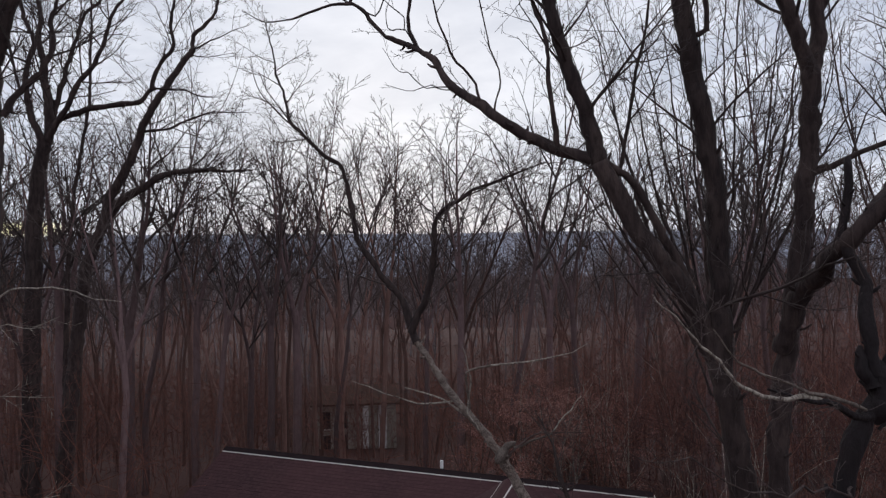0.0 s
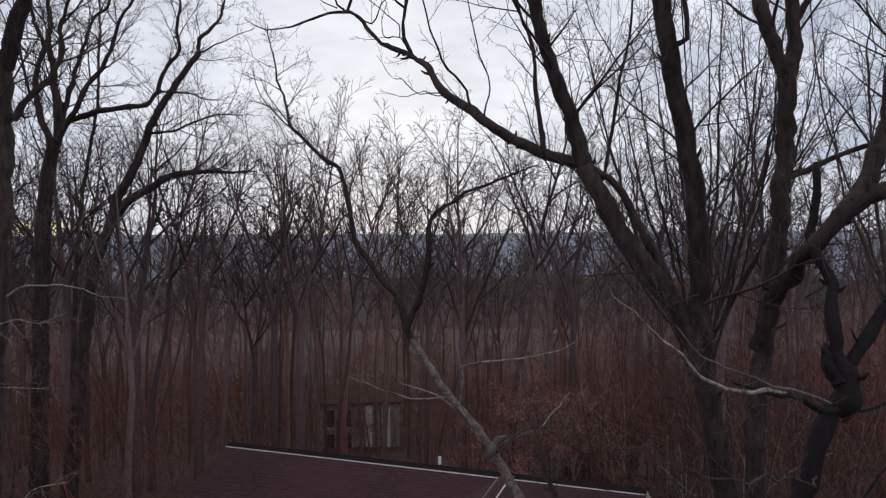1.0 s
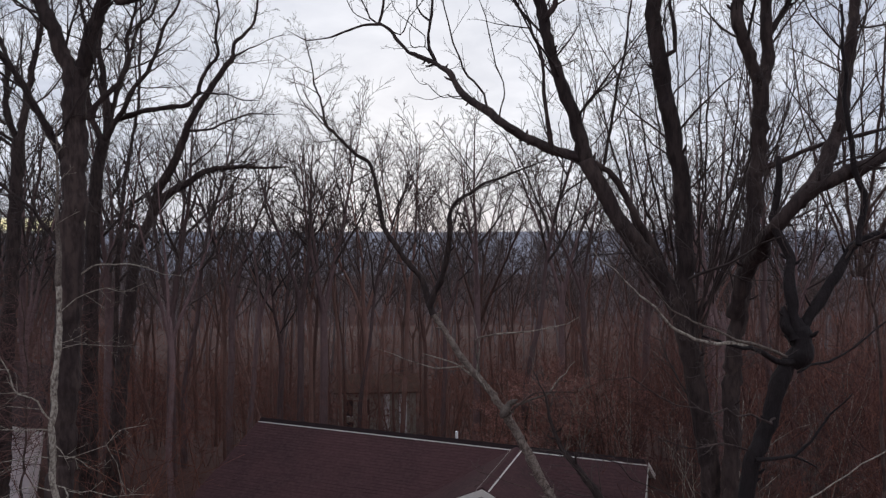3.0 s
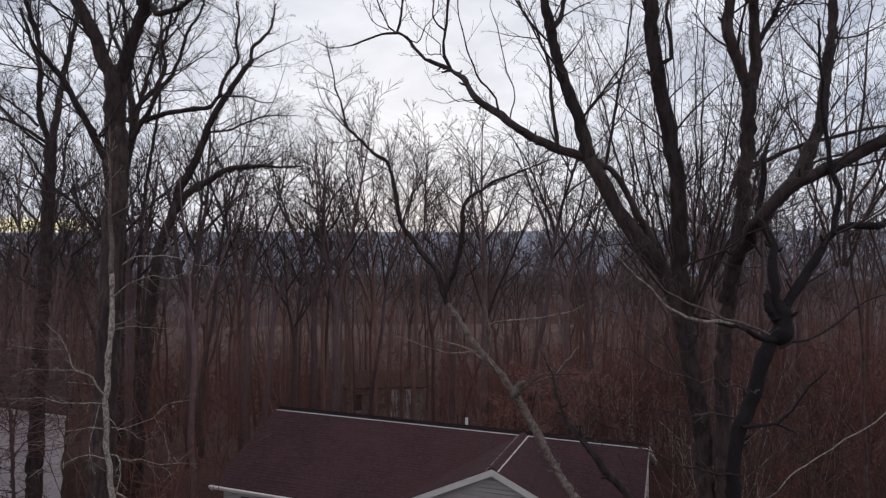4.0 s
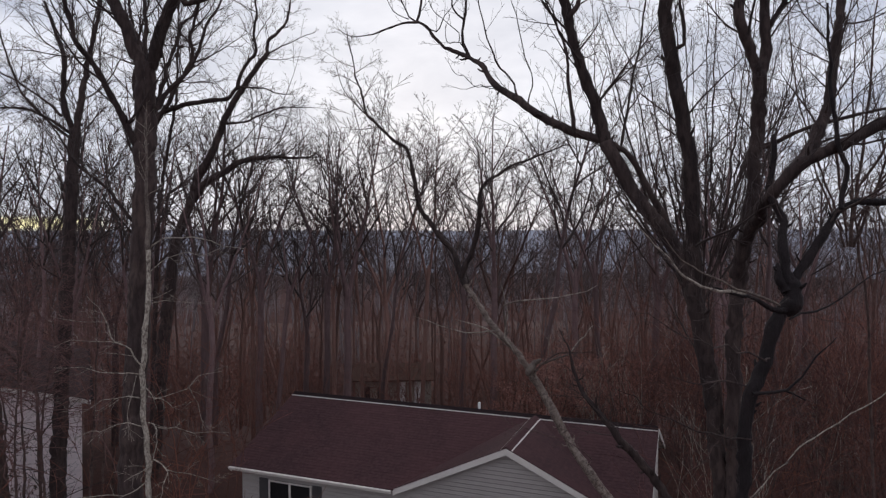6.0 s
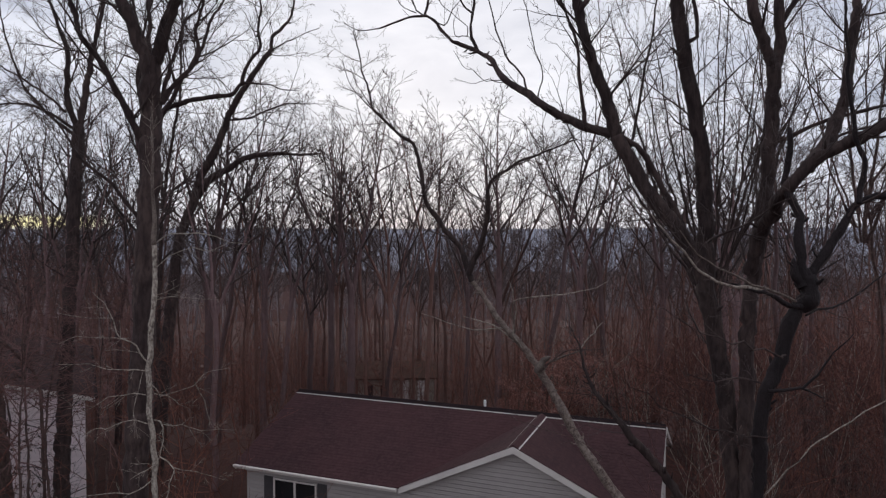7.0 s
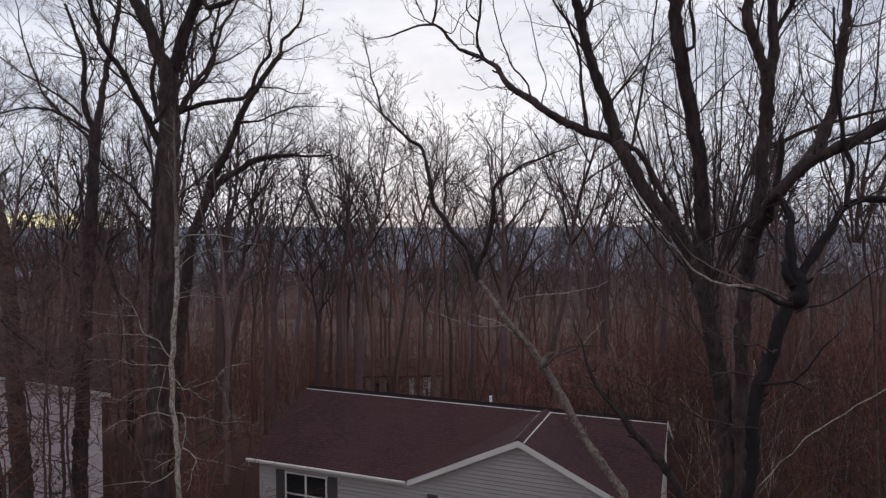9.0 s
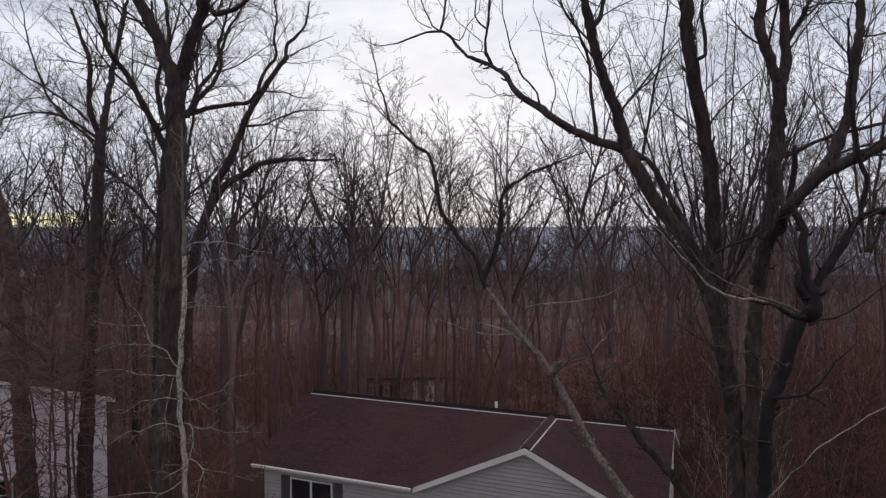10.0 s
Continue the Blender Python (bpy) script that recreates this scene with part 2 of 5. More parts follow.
class Wood:
    """Gathers tapered tubes into one mesh."""

    def __init__(self):
        self.verts, self.faces = [], []

    def tube(self, pts, radii, sides, rough=0.0):
        base = len(self.verts)
        ring = [(math.cos(2 * math.pi * k / sides), math.sin(2 * math.pi * k / sides)) for k in range(sides)]
        side = None
        for i, p in enumerate(pts):
            d = (pts[min(i + 1, len(pts) - 1)] - pts[max(i - 1, 0)]).normalized()
            if side is None:
                side = d.orthogonal().normalized()
            else:
                side = (side - d * side.dot(d)).normalized()
            other = d.cross(side)
            for c, s in ring:
                out = side * c + other * s
                swell = 1.0
                if rough:
                    q = p + out * radii[i]
                    swell += rough * (noise.noise(q * 3.1) + 0.8 * noise.noise(q * 9.0))
                self.verts.append(p + out * radii[i] * swell)
        for i in range(len(pts) - 1):
            a = base + i * sides
            for k in range(sides):
                k2 = (k + 1) % sides
                self.faces.append((a + k, a + k2, a + sides + k2, a + sides + k))
        last = base + (len(pts) - 1) * sides
        self.faces.append(tuple(range(last, last + sides)))

    def object(self, name, mat, parent, label=""):
        return mesh_object(name, self.verts, self.faces, mat, parent, label, smooth=True)


def spline(points, step):
    """Catmull-Rom through points, about step metres between its places."""
    pts = [Vector(p) for p in points]
    ext = [2 * pts[0] - pts[1], *pts, 2 * pts[-1] - pts[-2]]
    out = []
    for i in range(len(pts) - 1):
        p0, p1, p2, p3 = ext[i : i + 4]
        n = max(1, round((p2 - p1).length / step))
        for k in range(n):
            t = k / n
            curve = (0.5 * (2 * p1 + (p2 - p0) * t + (2 * p0 - 5 * p1 + 4 * p2 - p3) * t * t + (3 * p1 - p0 - 3 * p2 + p3) * t ** 3))
            out.append(curve.lerp(p1.lerp(p2, t), 0.55))
    return out + [pts[-1]]


SIDES = (9, 6, 4, 3, 3, 3)


def turned(d, angle, around):
    side = d.orthogonal().normalized()
    side.rotate(Matrix.Rotation(around, 3, d))
    return (d * math.cos(angle) + side * math.sin(angle)).normalized()


def grow(woods, rng, p, d, length, radius, level, rule):
    """One branch and, past it, its own branches. rule: a dict of lists, a value for each level."""
    steps = max(2, round(length / rule["step"][level]))
    pts, radii, ways = [p.copy()], [radius], [d.copy()]
    tip = max(radius * rule["tip"][level], rule["least"])
    for i in range(steps):
        w = rule["wiggle"][level]
        d = (d + Vector((rng.gauss(0, w), rng.gauss(0, w), rng.gauss(0, w) + rule["rise"][level]))).normalized()
        p = p + d * (length / steps)
        pts.append(p.copy())
        radii.append(radius + (tip - radius) * (i + 1) / steps)
        ways.append(d.copy())
    woods[min(level, len(woods) - 1)].tube(pts, radii, rule.get("sides", SIDES)[level])
    if level + 1 >= len(rule["count"]) + 1 or level >= rule["levels"]:
        return
    count = rule["count"][level]
    count = max(1, round(count * rng.uniform(0.75, 1.25)))
    spin = rng.uniform(0, 6.28)
    for k in range(count):
        t = rule["from"][level] + (1 - rule["from"][level]) * ((k + rng.uniform(0.2, 0.9)) / count)
        i = min(int(t * steps), steps - 1)
        f = t * steps - i
        q = pts[i].lerp(pts[i + 1], min(f, 1))
        spin += 2.4 + rng.uniform(-0.5, 0.5)
        a = radians(rule["angle"][level] * rng.uniform(0.7, 1.35))
        size = length * rule["ratio"][level] * (1 - rule.get("fade", 0.55) * t) * rng.uniform(0.7, 1.25)
        rad = max(min(radii[i] * 0.72, radius * rule["thin"][level] * rng.uniform(0.8, 1.2)), rule["least"])
        grow(woods, rng, q, turned(ways[i], a, spin), size, rad, level + 1, rule)


# ---- ground ----
def ground_height(x, y):
    u = (Vector((x, y)) - Vector((1.4, -4.3))).dot(F2)
    far = math.hypot(x - 1.4, y + 4.3)
    fall = min(max((u - 30) / 40, 0), 1)
    z = -7 * fall * fall * (3 - 2 * fall) - 0.05 * max(u - 60, 0) * (1 if u < 500 else 500 / u)
    z = max(z, -26)
    if far > 25:
        z += 0.5 * noise.noise(Vector((x, y, 0)) * 0.05)
    if far > 200:
        z -= 0.12 * (min(far, 900) - 200)
    return z


def polar_sheet(radii, spokes, height):
    verts, faces = [], []
    for r in radii:
        for k in range(spokes):
            a = 2 * math.pi * k / spokes
            x, y = 1.4 + r * math.sin(a), -4.3 + r * math.cos(a)
            verts.append((x, y, height(x, y, r, a)))
    for i in range(len(radii) - 1):
        for k in range(spokes):
            k2 = (k + 1) % spokes
            faces.append((i * spokes + k, i * spokes + k2, (i + 1) * spokes + k2, (i + 1) * spokes + k))
    return verts, faces


rings = [0.01] + [2.0 * 1.085 ** k for k in range(96)]
ground = mesh_object("ground", *polar_sheet(rings, 144, lambda x, y, r, a: ground_height(x, y)), LITTER, smooth=True)
tagged(ground, "forest floor of brown leaf litter falling away", "ground", kind="structure")


def hill_height(x, y, r, a):
    crest = 34 + 7 * noise.noise(Vector((a * 2.2, 3.1, 0))) + 2.5 * noise.noise(Vector((a * 14, 0.4, 0)))
    if r < 700:
        return -21 - 25 * (r - 230) / 470 + 2 * noise.noise(Vector((x, y, 0)) * 0.02)
    t = (r - 700) / 1800
    return -46 + (crest + 46) * (math.sin(min(t, 1) * math.pi / 2) ** 1.3 if t < 1 else 1)


hill_rings = [900, 1100, 1300, 1500, 1700, 1900, 2100, 2300, 2400, 2500, 2700, 3400]
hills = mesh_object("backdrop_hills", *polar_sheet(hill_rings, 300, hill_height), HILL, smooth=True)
valley = mesh_object("backdrop_valley", *polar_sheet([230, 260, 300, 350, 420, 500, 600, 700, 800, 900], 300, hill_height), VALLEY, smooth=True)
tagged(valley, "wooded valley floor beyond the near trees", "valley", kind="structure")
tagged(hills, "distant wooded ridge, dusk haze painted in as blue-grey", "hill", kind="structure")


# ---- the houses ----
def lap_board(wall, a, b, z, lap, out, mat):
    """One siding board from a to b (plan), its face leaning out at the foot. out: the wall's outward way."""
    a, b, out = Vector((*a, 0)), Vector((*b, 0)), Vector((*out, 0))
    foot, head = out * 0.04, out * 0.03
    up, low = Vector((0, 0, z + lap - 0.02)), Vector((0, 0, z))
    verts = [a + low, b + low, b + low + foot, a + low + foot, a + up, b + up, b + up + head, a + up + head]
    faces = [(0, 1, 2, 3), (3, 2, 6, 7), (7, 6, 5, 4), (0, 3, 7, 4), (1, 5, 6, 2)]
    return mesh_object("siding_board", verts, faces, mat, wall)


def roof_slope(house, corners, courses, mat, thick=0.03, name="roof_slope"):
    """corners: eave a, eave b, ridge b, ridge a. Courses of shingles step down from ridge to eave, each of many tabs."""
    ea, eb, rb, ra = [Vector(c) for c in corners]
    normal = (eb - ea).cross(ra - ea).normalized()
    if normal.z < 0:
        normal.negate()
    rng = random.Random(7)
    verts, faces = [], []
    for k in range(courses):
        t0, t1 = k / courses, (k + 1) / courses
        a0, b0, a1, b1 = ea.lerp(ra, t0), eb.lerp(rb, t0), ea.lerp(ra, t1), eb.lerp(rb, t1)
        length = (b0 - a0).length
        tabs = max(1, int(length / 0.32))
        cuts = [0.0] + sorted((i + rng.uniform(-0.18, 0.18) + (k % 2) * 0.5) / tabs for i in range(1, tabs)) + [1.0]
        for s0, s1 in zip(cuts, cuts[1:]):
            if s1 - s0 < 1e-4:
                continue
            lift = 0.007 + rng.uniform(0, 0.004)
            gap = 0.003 / max(length, 0.1)
            p = [a0.lerp(b0, s0 + gap) + normal * lift, a0.lerp(b0, s1 - gap) + normal * lift,
                 a1.lerp(b1, s1 - gap) + normal * 0.004, a1.lerp(b1, s0 + gap) + normal * 0.004]
            q = [a0.lerp(b0, s0 + gap), a0.lerp(b0, s1 - gap)]
            base = len(verts)
            verts += p + q
            faces += [(base, base + 1, base + 2, base + 3), (base + 4, base + 5, base + 1, base)]
    deck = part(name, prism_bm([ea, eb, rb, ra], -normal * thick), mat, house)
    stuff = mesh_object("shingles", verts, faces, mat, deck)
    tagged(stuff, "overlapping courses of shingle tabs", kind="stuff")
    return deck


def ridge_vent(house, a, b, across, slope, width=0.2, mat=VENT, strip=0.014):
    """A low brown vent along the ridge a-b with a pale edge strip at either side. across: level way; slope: fall per metre."""
    a, b, across = Vector(a), Vector(b), Vector(across)
    up = Vector((0, 0, 1))
    lift = 0.028
    vent = part("ridge_vent", prism_bm([a + up * (lift + 0.02), a + across * width + up * (lift - width * slope), a + across * width + up * (0.012 - width * slope),
                                        a + up * 0.0, a - across * width + up * (0.012 - width * slope), a - across * width + up * (lift - width * slope)], b - a), mat, house)
    for s in (1, -1):
        o = across * s * (width + 0.004)
        e = across * s * strip
        edge = prism_bm([a + o + up * (0.03 - width * slope), a + o + e + up * (0.022 - (width + 0.05) * slope), a + o + e + up * (0.01 - (width + 0.05) * slope),
                         a + o + up * (0.01 - width * slope)], b - a)
        part("vent_edge", edge, TRIM, vent, "pale metal edge of the ridge vent")
    return vent


def window(wall, a, b, z0, z1, out):
    """A twin sash window with shutters, on a wall that runs from a to b in plan."""
    a, b, o = Vector((*a, 0)), Vector((*b, 0)), Vector((*out, 0))
    w = (b - a).normalized()
    span = (b - a).length
    win = part("window", prism_bm([a + Vector((0, 0, z0)), b + Vector((0, 0, z0)), b + Vector((0, 0, z1)), a + Vector((0, 0, z1))], o * 0.05), DARK, wall, "dark twin sash window")

    def bar(name, s0, s1, h0, h1, depth, mat, label=""):
        p, q = a + w * s0, a + w * s1
        return part(name, prism_bm([p + Vector((0, 0, h0)), q + Vector((0, 0, h0)), q + Vector((0, 0, h1)), p + Vector((0, 0, h1))], o * depth), mat, win, label)

    for s in (0, span / 2 - 0.04, span - 0.06):
        bar("window_frame", s, s + (0.08 if 0 < s < span - 0.1 else 0.06), z0, z1, 0.09, TRIM, "white window frame")
    for h in (z0, z1 - 0.06, (z0 + z1) / 2 - 0.025):
        bar("sash_rail", 0, span, h, h + 0.055, 0.08, TRIM, "white sash rail")
    for s in (0.06, span / 2 + 0.04):
        pane = bar("pane", s, s + span / 2 - 0.1, z0 + 0.06, z1 - 0.06, 0.065, GLASS, "dark reflecting glass pane")
        pane.visible_shadow = False
    for s in (-0.42, span + 0.04):
        sh = bar("shutter", s, s + 0.38, z0 - 0.03, z1 + 0.03, 0.07, SHUTTER, "dark louvred shutter")
    return win


def ranch_house(label, x0, x1, y_front, y_back, eave, rise, shingle, siding, gable=None, windows=(), pipe=None, vented=True, gutter=TRIM, lap=0.14):
    """A single-storey house with its ridge along x. gable: (middle x, half width, front y)."""
    house = tagged(new("house"), label, "house", group="houses of the neighbourhood")
    yr = (y_front + y_back) / 2
    run = yr - y_front
    slope = rise / run
    top = eave + rise
    over = 0.38
    wx0, wx1, wf, wb = x0 + 0.3, x1 - 0.3, y_front + over, y_back - over
    wall_top = eave - 0.02
    base = part("foundation", box_bm((wx0 + 0.03, wf + 0.03, -0.6), (wx1 - 0.03, wb - 0.03, 0.25)), STONE, house)
    # walls with their siding boards; the gable ends rise to the ridge
    walls = []
    for name, a, b, out in (("wall", (wx0, wf), (wx1, wf), (0, -1)), ("wall", (wx1, wb), (wx0, wb), (0, 1)), ("wall", (wx1, wf), (wx1, wb), (1, 0)), ("wall", (wx0, wb), (wx0, wf), (-1, 0))):
        inner = Vector((*out, 0)) * -0.14
        pts = [Vector((*a, 0.2)), Vector((*b, 0.2)), Vector((*b, wall_top))]
        gabled = out[0] != 0
        if gabled:
            pts.append(Vector((a[0], yr, top - 0.12)))
        pts.append(Vector((*a, wall_top)))
        walls.append(part(name, prism_bm(pts, inner), siding, house, "grey vinyl lap-sided wall"))
        z = 0.2
        while z < (top - 0.3 if gabled else wall_top - 0.02):
            pa, pb = Vector(a), Vector(b)
            if z + lap > wall_top and gabled:
                cut = (z + lap - wall_top) / slope
                way = (pb - pa).normalized()
                pa, pb = pa + way * cut, pb - way * cut
                if (pb - pa).dot(way) < 0.3:
                    break
            lap_board(walls[-1], pa, pb, z, min(lap, wall_top - z) if not gabled else lap, out, siding)
            z += lap
    courses = round(math.hypot(run, rise) / 0.145)
    if gable:
        ga, gb, gm = gable[0] - gable[1], gable[0] + gable[1], gable[0]
        roof_slope(house, [(x0, y_front, eave), (ga, y_front, eave), (gm, yr, top), (x0, yr, top)], courses, shingle)
        roof_slope(house, [(gb, y_front, eave), (x1, y_front, eave), (x1, yr, top), (gm, yr, top)], courses, shingle)
    else:
        roof_slope(house, [(x0, y_front, eave), (x1, y_front, eave), (x1, yr, top), (x0, yr, top)], courses, shingle)
    roof_slope(house, [(x1, y_back, eave), (x0, y_back, eave), (x0, yr, top), (x1, yr, top)], courses, shingle)
    # soffit, fascia and gutters
    part("soffit", box_bm((x0 + 0.05, y_front + 0.05, eave - 0.06), ((ga if gable else x1) - 0.05, wf, eave - 0.045)), TRIM, house, "white soffit")
    part("soffit", box_bm((x0 + 0.05, wb, eave - 0.06), (x1 - 0.05, y_back - 0.05, eave - 0.045)), TRIM, house, "white soffit")
    gut_end = gable[0] - gable[1] - 0.05 if gable else x1
    for ya, s, xe in ((y_front, -1, gut_end), (y_back, 1, x1)):
        prof = [(x0, ya, eave - 0.02), (x0, ya + s * 0.12, eave - 0.02), (x0, ya + s * 0.12, eave - 0.05), (x0, ya + s * 0.08, eave - 0.13), (x0, ya, eave - 0.13)]
        part("gutter", prism_bm(prof, (xe - x0, 0, 0)), gutter, house, "gutter along the eave")
    for xe, s in ((x0, -1), (x1, 1)):
        for ya in (y_front, y_back):
            d = Vector((0, ya - yr, -rise))
            a = Vector((xe - s * 0.012, yr, top - 0.034))
            part("rake_board", prism_bm([a, a + d, a + d + Vector((0, 0, -0.19)), a + Vector((0, 0, -0.19))], (0.03, 0, 0)), TRIM, house, "white rake board")
            inner = 0.3 * -s
            part("rake_soffit", prism_bm([a + Vector((0, 0, -0.10)), a + d + Vector((0, 0, -0.10)), a + d + Vector((0, 0, -0.115)), a + Vector((0, 0, -0.115))], (inner, 0, 0)), TRIM, house)
    if gable:
        face = [Vector((x1 - 0.02, yr, top - 0.1)), Vector((x1 - 0.02, y_front + 0.1, eave - 0.06)), Vector((x1 - 0.02, y_front + 0.4, 0.2)), Vector((x1 - 0.02, yr, 0.2))]
        part("end_wall_panel", prism_bm(face, (-0.2, 0, 0)), TRIM, house, "white panel of the gable end")
    if vented:
        ridge_vent(house, (x0 + 0.02, yr, top), (x1 - 0.02, yr, top), (0, 1, 0), slope)
    if gable:
        gx, half, gy = gable
        gs = rise / half
        wall_y = gy + 0.28
        for s in (-1, 1):
            foot = gx + s * half
            # the valley runs from the foot of the gable to the main ridge
            roof_slope(house, [(foot, gy, eave + 0.012), (foot, y_front, eave + 0.012), (gx, yr, top + 0.012), (gx, gy, top + 0.012)][::1], courses, shingle, name="gable_roof_slope")
            a, d = Vector((gx, gy, top - 0.0)), Vector((s * half, 0, -rise))
            part("gable_rake_board", prism_bm([a, a + d, a + d + Vector((0, 0, -0.2)), a + Vector((0, 0, -0.2))], (0, -0.035, 0)), TRIM, house, "white rake board of the front gable")
            part("gable_soffit", prism_bm([a + Vector((0, 0.002, -0.12)), a + d + Vector((0, 0.002, -0.12)), a + d + Vector((0, 0.002, -0.135)), a + Vector((0, 0.002, -0.135))], (0, 0.28, 0)), TRIM, house)
        w = half - 0.3
        low = eave - 0.1
        pts = [Vector((gx - w, wall_y, 0.2)), Vector((gx + w, wall_y, 0.2)), Vector((gx + w, wall_y, low)), Vector((gx, wall_y, low + w * gs)), Vector((gx - w, wall_y, low))]
        gw = part("gable_wall", prism_bm(pts, (0, 0.14, 0)), siding, house, "grey lap-sided front gable")
        z = 0.2
        while z < low + w * gs - 0.15:
            cut = max(0, (z + lap - low) / gs)
            lap_board(gw, (gx - w + cut, wall_y), (gx + w - cut, wall_y), z, lap, (0, -1), siding)
            z += lap
        ridge_vent(house, (gx, gy + 0.02, top + 0.012), (gx, yr - 0.2, top + 0.012), (1, 0, 0), gs, 0.17, SHINGLE, 0.03)
    if gable:
        window(gw, (gx - 2.9, wall_y), (gx - 1.4, wall_y), 0.5, 2.05, (0, -1))
    for wx_a, wx_b, z0, z1 in windows:
        window(walls[0], (wx_a, wf), (wx_b, wf), z0, z1, (0, -1))
    if pipe:
        px, py, h = pipe
        bm = bmesh.new()
        bmesh.ops.create_cone(bm, cap_ends=True, segments=14, radius1=0.055, radius2=0.055, depth=h + 0.3, matrix=Matrix.Translation((px, py, top - abs(py - yr) * slope + h / 2 - 0.15)))
        vp = part("vent_pipe", bm, PVC, house, "white plastic vent pipe")
        bm = bmesh.new()
        bmesh.ops.create_cone(bm, cap_ends=False, segments=14, radius1=0.14, radius2=0.06, depth=0.12, matrix=Matrix.Translation((px, py, top - abs(py - yr) * slope + 0.05)))
        part("pipe_collar", bm, VENT, vp)
    return house


ranch_house("single-storey grey-sided house with a brown shingle roof", -14.94, 0.19, 16.1, 24.64, 2.55, 1.84, SHINGLE, SIDING,
            gable=(-4.2, 3.98, 16.16), windows=((-13.43, -11.58, 0.45, 2.1),), pipe=(-6.60, 20.75, 0.36))
neighbour = ranch_house("tall neighbouring house with lilac-grey siding and dark roof", -14.0, 0.3, -8.4, 0.38, 4.6, 1.25, SHINGLE_DARK, SIDING_LILAC, gutter=VENT, vented=False)
neighbour.matrix_world = Matrix.Translation((-21.94, 15.54, 0)) @ Matrix.Rotation(radians(-40), 4, "Z")
window([c for c in neighbour.children if c.name.startswith("wall")][2], (0.0, -4.5), (0.0, -3.3), 0.55, 1.75, (1, 0))


def far_house():
    """A pale house among the trunks, down the slope."""
    house = tagged(new("far_house"), "pale house half hidden by trunks down the slope", "house")
    c = plan(63, -4.0)
    z = ground_height(c.x, c.y) - 0.3
    m = Matrix.Translation((c.x, c.y, z)) @ Matrix.Rotation(radians(25), 4, "Z")
    house.matrix_world = m
    part("wall", box_bm((-3.6, 0, 0), (3.6, 6, 4.2)), PALE_WALL, house, "pale sided wall")
    for y0 in (-0.4, 6.4):
        part("roof_slope", prism_bm([(-3.9, y0, 4.3), (3.9, y0, 4.3), (3.9, 3, 5.3), (-3.9, 3, 5.3)], (0, 0, 0.12)), FAR_ROOF, house, "dark shingle roof")
    for x0, x1, z0 in ((0.55, 1.15, 0.0), (2.0, 2.75, 0.0)):
        part("corner_board", box_bm((x0, -0.06, z0), (x1, -0.01, 4.15)), PVC, house, "white vertical board")
    for x in (-1.1, -2.6):
        for z0, z1 in ((2.2, 3.7), (0.3, 1.6)):
            w = part("window", box_bm((x - 0.4, -0.03, z0), (x + 0.4, 0.02, z1)), DARK, house, "dark window")
            part("window_frame", box_bm((x - 0.46, -0.05, z0 - 0.08), (x + 0.46, -0.02, z0)), TRIM, w)


far_house()


# ---- trees that stand near ----
def tree(label, name="bare_tree", group="bare trees near the houses"):
    return tagged(new(name), label, "tree", group=group)


NEAR = dict(levels=4, step=[0.5, 0.4, 0.34, 0.3, 0.3, 0.3], tip=[0.4, 0.35, 0.4, 0.5, 0.6, 0.6], fade=0.45, wiggle=[0.06, 0.11, 0.11, 0.10, 0.08, 0.06],
            rise=[0.03, 0.05, 0.06, 0.05, 0.04, 0.04], count=[6, 5, 4, 3, 3], angle=[42, 38, 40, 40, 36], ratio=[0.6, 0.6, 0.55, 0.5, 0.5],
            thin=[0.45, 0.5, 0.5, 0.55, 0.6], least=0.003)
NEAR["from"] = [0.3, 0.12, 0.12, 0.15, 0.2]


